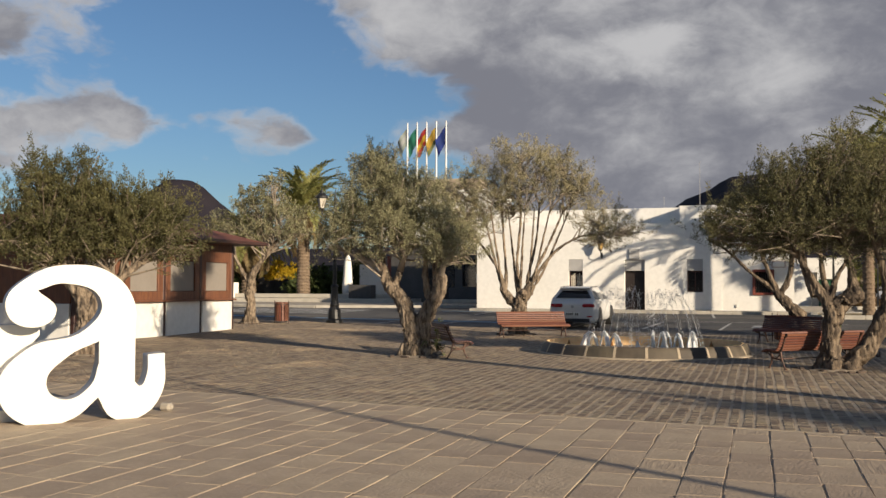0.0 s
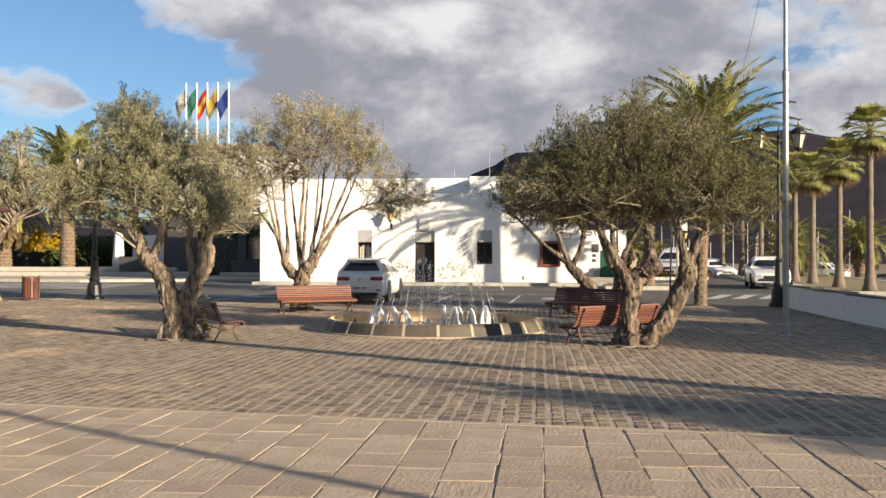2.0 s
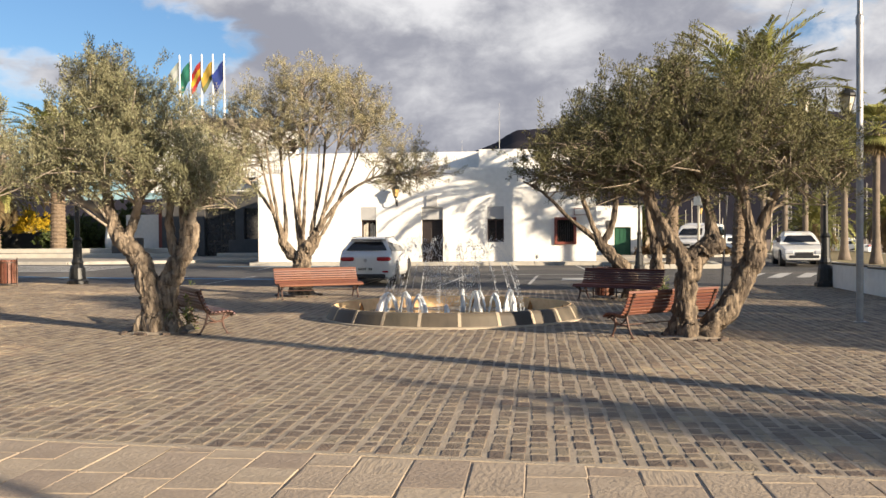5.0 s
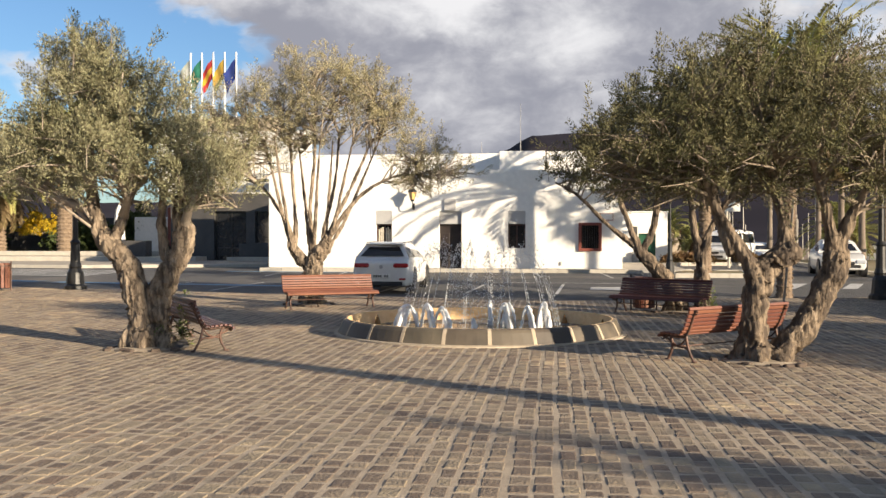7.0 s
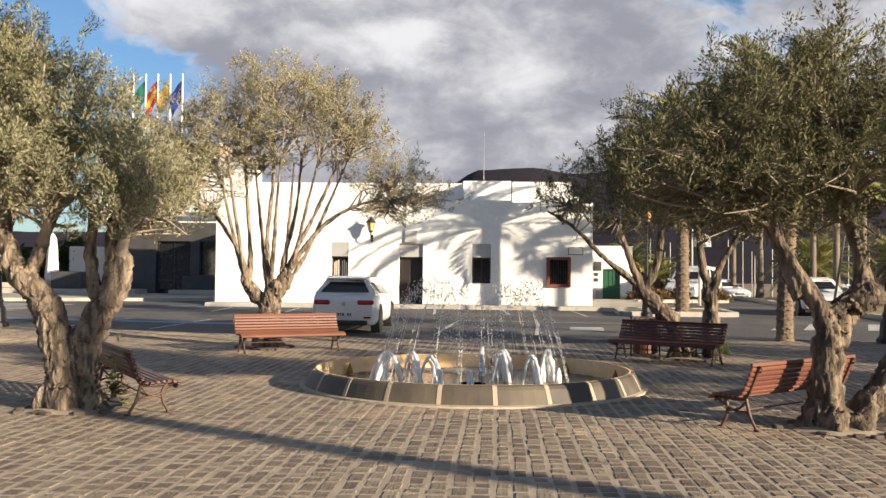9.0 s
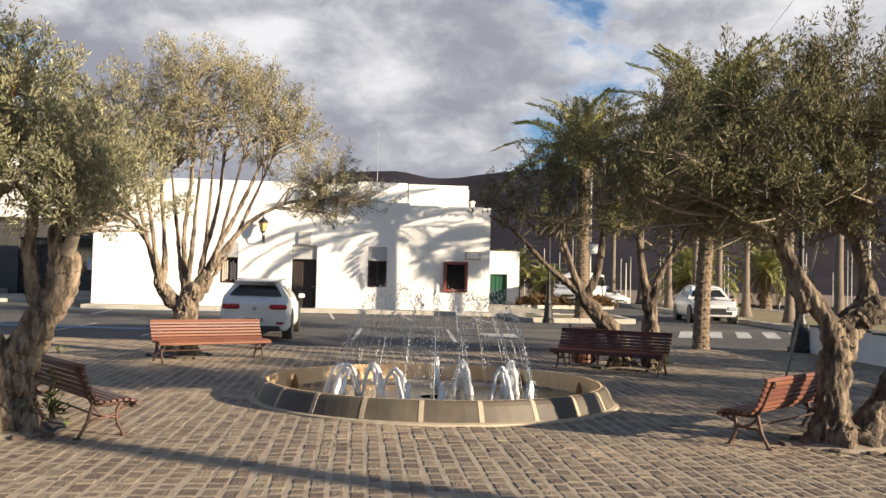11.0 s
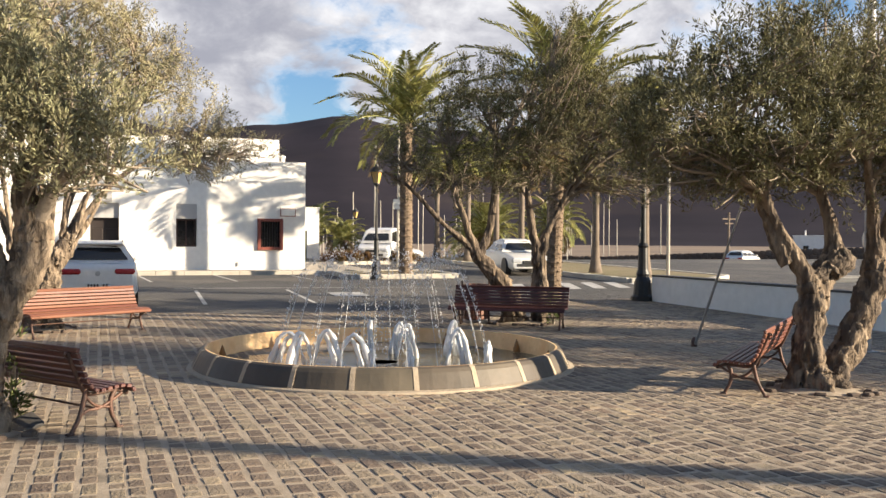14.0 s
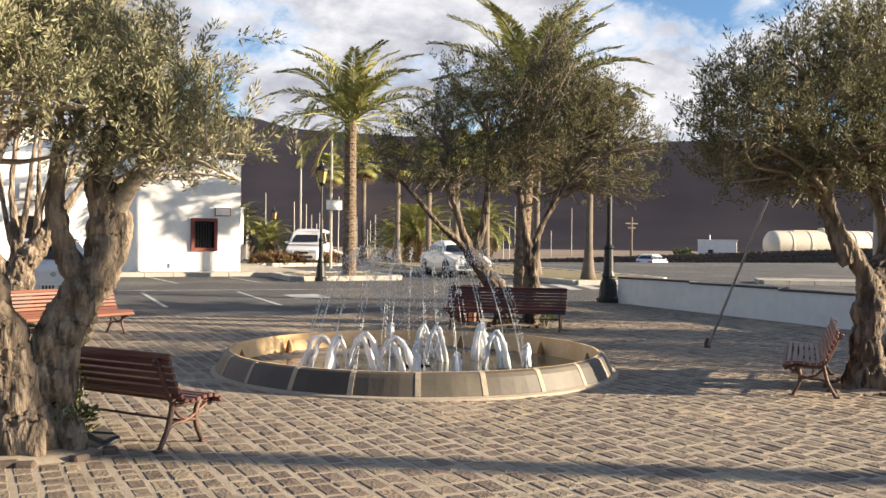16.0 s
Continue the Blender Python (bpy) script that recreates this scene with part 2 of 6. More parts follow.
POOL = material("ochre_pool_paint", (0.92, 0.68, 0.40), 0.9, spec=0.2, second=(0.85, 0.53, 0.25), scale=1.6, amount=0.8, bump=0.2, bump_scale=20,
                stain=(0.80, 0.48, 0.24), stain_scale=1.5, stain_at=0.58)
WATER = material("pool_water", (0.12, 0.10, 0.065), 0.08, trans=0.25, bump=0.6, bump_scale=9, second=(0.25, 0.22, 0.15), scale=3)
FOAM = leafy("white_foaming_water", (0.97, 0.97, 0.97), (0.93, 0.94, 0.95), 0.03, 0.2)
DROP = material("water_drops", (0.88, 0.89, 0.90), 0.15, second=(0.8, 0.82, 0.84), trans=0.2, scale=20)
REDFRAME = material("red_brown_window_frame", (0.22, 0.055, 0.035), 0.6, second=(0.15, 0.04, 0.03), scale=8, amount=0.6)
DARKWOOD = material("dark_brown_joinery", (0.055, 0.022, 0.016), 0.5, second=(0.03, 0.014, 0.012), scale=6, amount=0.6)
# near black: the doorway's shade is put into the door colour
DOORSHADE = material("shaded_brown_door", (0.014, 0.009, 0.008), 0.6, second=(0.02, 0.011, 0.009), scale=6, amount=0.6)
DARKGLASS = material("dark_window_glass", (0.015, 0.016, 0.018), 0.06, spec=0.6, second=(0.02, 0.02, 0.022))
GREENDOOR = material("green_painted_door", (0.018, 0.10, 0.05), 0.5, second=(0.012, 0.07, 0.035), scale=5, amount=0.6)
SLATESTONE = material("dark_stone_cladding", (0.075, 0.07, 0.066), 0.6, second=(0.045, 0.043, 0.042), scale=1.5, amount=0.8, bump=0.3)
ROOFTILE = material("red_brown_roof", (0.19, 0.065, 0.04), 0.75, second=(0.12, 0.045, 0.03), scale=5, amount=0.8, bump=0.4, spread=0.2)
KIOSKWOOD = material("brown_kiosk_wood", (0.21, 0.085, 0.04), 0.6, second=(0.10, 0.04, 0.025), scale=4, amount=0.8, bump=0.2, stretch=(3, 3, 0.5))
BLIND = material("dusty_shutter", (0.24, 0.21, 0.18), 0.7, second=(0.27, 0.24, 0.21), scale=1.5, amount=0.7)
CARWHITE = material("white_car_paint", (0.74, 0.73, 0.71), 0.22, second=(0.58, 0.57, 0.55), scale=1.5, amount=0.3, spec=0.6)
RUBBER = material("black_rubber", (0.02, 0.02, 0.02), 0.85, second=(0.03, 0.03, 0.03), scale=10)
CARTRIM = material("black_car_trim", (0.025, 0.025, 0.026), 0.5, second=(0.035, 0.035, 0.035))
ALLOY = material("alloy_wheel", (0.45, 0.45, 0.46), 0.35, metal=0.8)
TAIL = material("red_tail_lamp", (0.42, 0.02, 0.025), 0.2, second=(0.30, 0.012, 0.015), spec=0.6)
HEADLAMP = material("clear_headlamp", (0.55, 0.57, 0.60), 0.1, second=(0.4, 0.42, 0.45), spec=0.7)
PLATE = material("number_plate", (0.70, 0.70, 0.66), 0.5)
AMBERGLASS = material("amber_lantern_glass", (0.62, 0.40, 0.14), 0.3, second=(0.52, 0.31, 0.10), scale=5)
PALEGLASS = material("frosted_lantern_glass", (0.55, 0.50, 0.42), 0.3, second=(0.45, 0.41, 0.34), scale=5)
LAVA = material("dark_lava_stone", (0.075, 0.055, 0.045), 0.95, second=(0.13, 0.095, 0.07), scale=2.5, amount=0.9, bump=0.9, bump_scale=8)
TANK = material("weathered_cream_tank", (0.78, 0.70, 0.56), 0.6, second=(0.64, 0.55, 0.43), scale=0.8, amount=0.8, stain=(0.28, 0.19, 0.12), stain_scale=0.6, stain_at=0.63)
# cloud shadow and haze over the slopes are mixed into this dark purple
HILL = material("shaded_volcanic_slope", (0.025, 0.0225, 0.029), 1.0, second=(0.037, 0.032, 0.041), scale=0.009, amount=0.9, stain=(0.052, 0.042, 0.042), stain_scale=0.0035, stain_at=0.54, spec=0.05)


# ---- building blocks ----
def part(name, bm, mat, parent, label="", smooth=False):
    me = bpy.data.meshes.new(name)
    if isinstance(bm, bmesh.types.BMesh):
        bm.to_mesh(me)
        bm.free()
    else:
        verts, faces = bm
        me.from_pydata(verts, [], faces)
    me.materials.append(mat)
    if smooth:
        me.shade_smooth()
    ob = new(name, me)
    if parent is not None:
        ob.parent = parent
    if label:
        tagged(ob, label)
    return ob


def thing(name, label, category, group="", at=(0, 0, 0), turn=0.0, kind=""):
    ob = new(name)
    ob.empty_display_size = 0.2
    ob.matrix_basis = pose(*at, 0, 0, turn)
    return tagged(ob, label, category, group, kind)


def setting(name, bm, mat, label="", smooth=False):
    ob = part(name, bm, mat, None, "", smooth)
    return tagged(ob, label, kind="structure")


def B():
    return bmesh.new()


def box(bm, c, size, bevel=0.0, m=None):
    """A box of that size centred at c, with rounded edges; m turns it about its centre."""
    mat = Matrix.Translation(c) @ (m.to_4x4() if m is not None else Matrix()) @ Matrix.Diagonal((*size, 1))
    out = bmesh.ops.create_cube(bm, size=1.0, matrix=mat)
    if bevel:
        edges = list({e for v in out["verts"] for e in v.link_edges})
        bmesh.ops.bevel(bm, geom=edges, offset=bevel, segments=1, affect="EDGES", profile=0.5)
    return bm


def turn_z(a):
    return Matrix.Rotation(radians(a), 3, "Z")


def tube(bm, pts, radii, seg=8, rough=0.0, rng=None, flat=1.0, cap=True):
    """A tube through pts; rough makes its rings uneven."""
    pts = [Vector(p) for p in pts]
    if isinstance(radii, (int, float)):
        radii = [radii] * len(pts)
    rings, ref = [], None
    for i, p in enumerate(pts):
        d = (pts[min(i + 1, len(pts) - 1)] - pts[max(i - 1, 0)])
        d = d.normalized() if d.length else Vector((0, 0, 1))
        if ref is None:
            ref = d.orthogonal().normalized()
        ref = (ref - d * ref.dot(d))
        ref = ref.normalized() if ref.length > 1e-6 else d.orthogonal().normalized()
        w = d.cross(ref)
        ring = []
        for k in range(seg):
            a = 2 * math.pi * k / seg
            r = radii[i] * (1 + (rng.uniform(-rough, rough) if rng else 0))
            ring.append(bm.verts.new(p + ref * (math.cos(a) * r) + w * (math.sin(a) * r * flat)))
        rings.append(ring)
    for a, b in zip(rings, rings[1:]):
        for k in range(seg):
            bm.faces.new((a[k], a[(k + 1) % seg], b[(k + 1) % seg], b[k]))
    if cap:
        bm.faces.new(rings[0][::-1])
        bm.faces.new(rings[-1])
    return bm


def lathe(bm, profile, seg=16, centre=(0, 0, 0)):
    """A turned shape from (radius, height) pairs."""
    c, rings = Vector(centre), []
    for r, z in profile:
        rings.append([bm.verts.new(c + Vector((r * math.cos(2 * math.pi * k / seg), r * math.sin(2 * math.pi * k / seg), z))) for k in range(seg)])
    for a, b in zip(rings, rings[1:]):
        for k in range(seg):
            bm.faces.new((a[k], a[(k + 1) % seg], b[(k + 1) % seg], b[k]))
    bm.faces.new(rings[0][::-1])
    bm.faces.new(rings[-1])
    return bm


def curve_points(knots, n):
    """n points on a smooth line through the knots."""
    k = [Vector(p) for p in knots]
    k = [k[0] * 2 - k[1]] + k + [k[-1] * 2 - k[-2]]
    out = []
    for i in range(n):
        u = i / (n - 1) * (len(k) - 3)
        s_ = min(int(u), len(k) - 4)
        f = u - s_
        p0, p1, p2, p3 = k[s_:s_ + 4]
        out.append(0.5 * ((2 * p1) + (p2 - p0) * f + (2 * p0 - 5 * p1 + 4 * p2 - p3) * f * f + (3 * p1 - p0 - 3 * p2 + p3) * f ** 3))
    return out


def ground_z(y):
    """The square is level, rises gently towards the street and falls away behind it."""
    if y < 62:
        return max(0.0, y - 22.0) * 0.0118
    return max(-1.4, 0.472 - 0.067 * (y - 62))


def sheet(poly, lift, step=2.0):
    """A level patch over the ground, following its rise, cut into strips across y."""
    bm = B()
    bm.faces.new([bm.verts.new((x, y, 0)) for x, y in poly])
    ys = [p[1] for p in poly]
    y = 22.0
    while y < 62.1:
        if min(ys) < y < max(ys):
            bmesh.ops.bisect_plane(bm, geom=bm.verts[:] + bm.edges[:] + bm.faces[:], plane_co=(0, y, 0), plane_no=(0, 1, 0))
        y += 40.0
    for v in bm.verts:
        v.co.z = ground_z(v.co.y) + lift
    bmesh.ops.recalc_face_normals(bm, faces=bm.faces[:])
    for f in bm.faces:
        if f.normal.z < 0:
            f.normal_flip()
    return bm


# ---- ground, road, hills ----
g = B()
xs = [-3500, -800, -200, -60, 60, 200, 800, 3500]
ys = [-3500, -800, -100, 22, 62, 89.9, 200, 800, 3500]
gv = [[g.verts.new((x, y, ground_z(y) - 0.05)) for x in xs] for y in ys]
for a, b in zip(gv, gv[1:]):
    for i in range(len(xs) - 1):
        g.faces.new((a[i], a[i + 1], b[i + 1], b[i]))
setting("ground", g, EARTH, "dry brown volcanic earth")

EDGE = [(-60, 41), (-20, 34.2), (-9, 31.6), (-1.5, 29.8), (3.0, 31.2), (7.6, 32.2)]
road = sheet(EDGE[::-1] + [(-60, 70), (60, 70), (60, 18), (7.6, 18)], -0.03)
setting("road", road, ASPHALT, "worn grey asphalt street with parking bays")
setting("pavement_far", sheet([(-14.2, 46.3), (1.9, 46.3), (3.4, 44.8), (4.4, 47.5), (4.4, 56), (1.7, 56), (1.7, 47.5), (-14.2, 47.5)], 0.10), PAVE, "pale pavement along the white building")
setting("pavement_left", sheet([(-60, 50), (-24, 48.5), (-14.3, 51.5), (-14.3, 58.5), (-60, 70)], 0.06), PAVE, "pale pavement before the dark stone building")
# square's bedding
setting("square_bed", sheet([(-40, 11.6), (-8.2, 11.6), (2.0, 10.6), (7.6, 10.0), (7.6, 32.2)] + EDGE[::-1][1:], -0.001), MORTAR, "pale mortar bed under the cobbles")
setting("slab_bed", sheet([(-40, -40), (40, -40), (40, 7), (2.0, 10.6), (-8.2, 11.6), (-40, 15)], -0.004), MORTAR, "mortar bed under the stone slabs")


def kerb(name, pts, w=0.25, h=0.14, label="pale concrete kerb"):
    bm = B()
    for (x0, y0), (x1, y1) in zip(pts, pts[1:]):
        d = Vector((x1 - x0, y1 - y0))
        n = max(1, round(d.length / 1.0))
        for i in range(n):
            p = Vector((x0, y0)) + d * ((i + 0.5) / n)
            box(bm, (p.x, p.y, ground_z(p.y) + h / 2 - 0.04), (d.length / n - 0.012, w, h + 0.04), 0.015, turn_z(math.degrees(math.atan2(d.y, d.x))))
    return setting(name, bm, KERB, label)


kerb("kerb_facade", [(-14.1, 46.25), (1.9, 46.25), (3.4, 44.7), (4.5, 47.4)])
kerb("kerb_left", [(-40, 49.9), (-24, 48.4), (-14.3, 51.4)])

# hills: a ring of ridges whose crest follows heading and height in degrees
CREST = [(-180, 2.0), (-120, 2.2), (-70, 1.8), (-38, 3.0), (-30, 2.2), (-15, 2.5), (-8, 3.4), (-5, 4.6), (-3.4, 5.4), (-1.2, 6.4), (2, 6.5), (4.8, 6.1), (9.7, 6.7), (14, 7.25), (18, 6.7), (24, 6.4), (32, 6.3), (40, 6.1),
         (50, 5.6), (70, 4.0), (120, 2.5), (180, 2.0)]


def crest(az):
    for (a0, e0), (a1, e1) in zip(CREST, CREST[1:]):
        if a0 <= az <= a1:
            f = (az - a0) / (a1 - a0)
            f = f * f * (3 - 2 * f)
            return e0 + (e1 - e0) * f
    return 2.0


hv, hf, NA, NR = [], [], 540, 16
for i in range(NA):
    az = -180 + 360 * i / NA
    top = math.tan(radians(crest(az))) * 1900
    for j in range(NR):
        f = j / (NR - 1)
        r = 500 + 1400 * f
        rise = (f * f * (3 - 2 * f)) ** 1.3
        bumpy = noise.fractal(Vector((math.sin(radians(az)) * r, math.cos(radians(az)) * r, 0)) * 0.004, 1.0, 2.0, 5)
        z = top * rise + bumpy * 26 * f * (1 - f * 0.85) - 3
        hv.append((r * math.sin(radians(az)), r * math.cos(radians(az)), z))
for i in range(NA):
    for j in range(NR - 1):
        a, b = i * NR + j, ((i + 1) % NA) * NR + j
        hf.append((a, a + 1, b + 1, b))
setting("hills", (hv, hf), HILL, "bare volcanic hills coloured dark for cloud shadow", True)
cone = B()
lathe(cone, [(330, -5), (225, 55), (140, 115), (78, 165), (42, 196), (24, 207), (6, 208)], 48)
for v in cone.verts:
    v.co += Vector((noise.noise(v.co * 0.02) * 14, noise.noise(v.co * 0.02 + Vector((9, 0, 0))) * 14, 0))
c_ob = setting("volcano", cone, HILL, "dark cone-shaped volcano", True)
c_ob.location = (1900 * math.sin(radians(-34.6)), 1900 * math.cos(radians(-34.6)), 0)


# ---- white building ----
FY = 47.54


def wall_panels(bm, x0, x1, z0, z1, y0, y1, holes):
    """A wall from y0 to y1 with rectangular openings (x0, x1, z0, z1) through it, cut into blocks."""
    cuts = sorted({x0, x1, *[h[0] for h in holes], *[h[1] for h in holes]})
    for a, b in zip(cuts, cuts[1:]):
        spans = sorted((h[2], h[3]) for h in holes if h[0] <= a and h[1] >= b)
        z = z0
        for lo, hi in spans + [(z1, z1)]:
            if lo > z:
                box(bm, ((a + b) / 2, (y0 + y1) / 2, (z + lo) / 2), (b - a, y1 - y0, lo - z))
            z = hi
    bmesh.ops.remove_doubles(bm, verts=bm.verts[:], dist=0.0005)
    return bm


WINDOWS = [(-9.18, -8.45, 1.33, 2.95), (-3.27, -2.5, 1.29, 2.93)]
DOOR = (-6.33, -5.32, 0.2, 2.92)
house = thing("white_building", "low whitewashed building with a flat parapet roof and recessed openings", "building", at=(0, 0, 0))
part("wall", wall_panels(B(), -14.1, -1.62, -0.3, 4.74, FY, FY + 0.45, WINDOWS + [DOOR]), WHITE, house, "front wall in white lime paint")
part("wall", wall_panels(B(), -1.62, 1.7, -0.3, 4.66, FY + 0.025, FY + 0.45, [(-0.17, 0.78, 1.25, 2.33)]), WHITE, house)
part("wall", box(B(), (-13.87, FY + 5, 2.2), (0.45, 9.1, 5.0)), WHITE, house)
part("wall", box(B(), (1.475, FY + 5, 2.18), (0.45, 9.1, 4.96)), WHITE, house)
part("wall", box(B(), (-6.2, FY + 9.4, 2.2), (14.9, 0.4, 5.0)), WHITE, house)
bm = B()
box(bm, (-6.2, FY + 4.9, 4.5), (14.85, 8.6, 0.2))
part("roof", bm, WHITE, house, "flat roof slab")
for x0, x1, y, z1 in ((-14.1, -3.75, FY + 3.0, 5.75), (-3.75, -1.66, FY + 1.6, 5.72), (-1.6, 0.95, FY + 1.75, 5.70)):
    bm = B()
    box(bm, ((x0 + x1) / 2, y + 0.9, (4.6 + z1) / 2), (x1 - x0, 1.8, z1 - 4.6), 0.02)
    part("parapet", bm, WHITE, house)
bm = B()
for i in range(6):
    tube(bm, [(1.0, FY + 1.9 + i * 0.25, 4.6), (1.0, FY + 1.9 + i * 0.25, 5.55)], 0.015, 6)
tube(bm, [(1.0, FY + 1.9, 5.55), (1.0, FY + 3.2, 5.55)], 0.02, 6)
tube(bm, [(1.0, FY + 1.9, 5.1), (1.0, FY + 3.2, 5.1)], 0.015, 6)
part("roof_rail", bm, GALV, house, "thin steel roof railing")
for x, y, h in ((-2.9, FY + 5, 8.4), (-4.9, FY + 6, 6.6)):
    bm = B()
    tube(bm, [(x, y, 4.6), (x, y, h)], [0.025, 0.008], 6)
    part("aerial", bm, GALV, house, "thin steel aerial mast")
bm = B()
tube(bm, [(1.2, FY + 2.2, 4.6), (1.2, FY + 2.2, 5.0)], 0.09, 10)
lathe(bm, [(0.13, 0), (0.13, 0.06), (0.02, 0.12)], 10, (1.2, FY + 2.2, 5.0))
part("chimney", bm, WHITE, house)
for x0, x1, z0, z1 in WINDOWS:
    w = part("window", box(B(), ((x0 + x1) / 2, FY + 0.30, (z0 + 2.36) / 2), (x1 - x0, 0.03, 2.36 - z0)), DARKGLASS, house, "dark recessed window under a grey panel")
    part("panel", box(B(), ((x0 + x1) / 2, FY + 0.12, (2.36 + z1) / 2), (x1 - x0 - 0.002, 0.2, z1 - 2.36), 0.004), GREYPAINT, w, "grey panel over the window")
    bm = B()
    for x in (x0 + 0.035, (x0 + x1) / 2, x1 - 0.035):
        box(bm, (x, FY + 0.27, (z0 + 2.36) / 2), (0.06, 0.05, 2.36 - z0 - 0.004), 0.006)
    for z in (z0 + 0.04, 2.32):
        box(bm, ((x0 + x1) / 2, FY + 0.268, z), (x1 - x0 - 0.004, 0.05, 0.06), 0.006)
    part("window_frame", bm, DARKWOOD, w)
    if x0 < -9:
        bm = B()
        for k in range(7):
            box(bm, (x0 + 0.12 + k * 0.08, FY + 0.255, 1.75 + 0.05 * (k % 3)), (0.055, 0.012, 0.75), 0.003)
        part("curtain", bm, PALEGLASS, w, "pale folded curtain strips")
d = part("door", box(B(), ((DOOR[0] + DOOR[1]) / 2, FY + 0.36, 1.28), (DOOR[1] - DOOR[0], 0.05, 2.16)), DOORSHADE, house, "wooden door in a deep recess, its shade coloured near black")
part("panel", box(B(), (-5.825, FY + 0.25, 2.64), (1.005, 0.26, 0.56), 0.004), GREYPAINT, d, "grey panel over the door")
bm = B()
for x in (-6.07, -5.58):
    for z in (0.7, 1.6):
        box(bm, (x, FY + 0.325, z), (0.36, 0.03, 0.72), 0.012)
part("door_panel", bm, DOORSHADE, d)
part("handle", tube(B(), [(-5.42, FY + 0.33, 1.25), (-5.42, FY + 0.27, 1.25), (-5.5, FY + 0.27, 1.25)], 0.014, 8), GALV, d)
part("step", box(B(), (-5.825, FY + 0.1, 0.24), (1.0, 0.4, 0.1), 0.01), KERB, d)
part("sign_box", box(B(), (-5.83, FY - 0.045, 3.21), (0.52, 0.09, 0.5), 0.01), GREYPAINT, house, "grey box over the door")
w = part("window", box(B(), (0.305, FY + 0.2, 1.79), (0.95, 0.03, 1.08)), DARKGLASS, house, "small barred window in a red-brown frame")
bm = B()
for cx, cz, sx, sz in ((-0.13, 1.79, 0.13, 1.24), (0.74, 1.79, 0.13, 1.24), (0.305, 1.23, 0.74, 0.12), (0.305, 2.35, 0.74, 0.12)):
    box(bm, (cx, FY - 0.02, cz), (sx, 0.11, sz), 0.01)
part("window_frame", bm, REDFRAME, w, "red-brown painted wooden frame")
for k in range(7):
    part("bar", tube(B(), [(0.0 + k * 0.1, FY + 0.08, 1.28), (0.0 + k * 0.1, FY + 0.08, 2.3)], 0.013, 6), BLACKIRON, w)
part("plaque", box(B(), (1.0, FY - 0.0, 2.66), (0.56, 0.05, 0.27), 0.012), WHITE, house, "small white wall plaque")
bm = B()
for cx, cz, sx, sz in ((1.0, 2.805, 0.6, 0.025), (1.0, 2.515, 0.6, 0.025), (0.71, 2.66, 0.025, 0.27), (1.29, 2.66, 0.025, 0.27)):
    box(bm, (cx, FY - 0.0, cz), (sx, 0.06, sz))
part("plaque_frame", bm, REDFRAME, house)
part("tap_box", box(B(), (-0.95, FY - 0.005, 0.62), (0.06, 0.05, 0.16), 0.005), GREYPAINT, house)
# annex behind with the green door
AY = 60.0
bm = wall_panels(B(), 1.0, 5.1, -0.2, 3.25, AY, AY + 0.4, [(3.5, 4.45, 0.35, 2.05)])
annex = thing("white_annex", "small white annex with a green door beside the white building", "building")
part("wall", bm, WHITE, annex)
part("wall", box(B(), (4.9, AY + 2.4, 1.5), (0.4, 3.98, 3.4)), WHITE, annex)
part("roof", box(B(), (3.0, AY + 2.2, 3.12), (3.8, 3.5, 0.15)), WHITE, annex)
part("coping", box(B(), (3.05, AY + 0.2, 3.28), (4.2, 0.5, 0.06), 0.01), WHITE, annex)
door_ = part("door", box(B(), (3.975, AY + 0.2, 1.2), (0.95, 0.06, 1.7), 0.005), GREENDOOR, annex, "dark green metal door")
for k in range(4):
    part("door_rib", box(B(), (3.62 + k * 0.237, AY + 0.16, 1.2), (0.03, 0.03, 1.62), 0.004), GREENDOOR, door_)
part("notice", box(B(), (3.22, AY - 0.02, 2.2), (0.42, 0.04, 0.5), 0.005), SLATESTONE, annex, "dark notice board")
for z in (1.75, 1.45):
    part("notice", box(B(), (3.15, AY - 0.015, z), (0.22, 0.03, 0.18), 0.004), SLATESTONE, annex)
part("meter_box", box(B(), (3.3, AY - 0.1, 0.72), (0.36, 0.2, 0.6), 0.01), GALV, annex, "grey meter box")

# wall lantern
def lantern(parent, z, s=1.0, glass=AMBERGLASS, at=(0, 0)):
    """A four-sided lantern head with its top and finial."""
    x, y = at
    part("glass", lathe(B(), [(0.07 * s, z), (0.13 * s, z + 0.26 * s), (0.0, z + 0.262 * s)], 4, (x, y, 0)), glass, parent, "amber glass" if glass is AMBERGLASS else "frosted glass")
    bm = B()
    for k in range(4):
        a = math.pi / 2 * k
        tube(bm, [(x + 0.074 * s * math.cos(a), y + 0.074 * s * math.sin(a), z), (x + 0.137 * s * math.cos(a), y + 0.137 * s * math.sin(a), z + 0.26 * s)], 0.008 * s, 5)
    lathe(bm, [(0.03 * s, z - 0.08 * s), (0.08 * s, z - 0.02 * s), (0.075 * s, z)], 8, (x, y, 0))
    lathe(bm, [(0.17 * s, z + 0.262 * s), (0.16 * s, z + 0.3 * s), (0.09 * s, z + 0.37 * s), (0.05 * s, z + 0.39 * s), (0.045 * s, z + 0.43 * s), (0.015 * s, z + 0.45 * s), (0.004 * s, z + 0.54 * s)], 12, (x, y, 0))
    part("lantern_frame", bm, BLACKIRON, parent)


wl_ = thing("wall_lantern", "black iron wall lantern with amber glass on the white facade", "wall lamp", at=(-7.46, FY - 0.42, 3.05))
lantern(wl_, 0.38, 1.25)
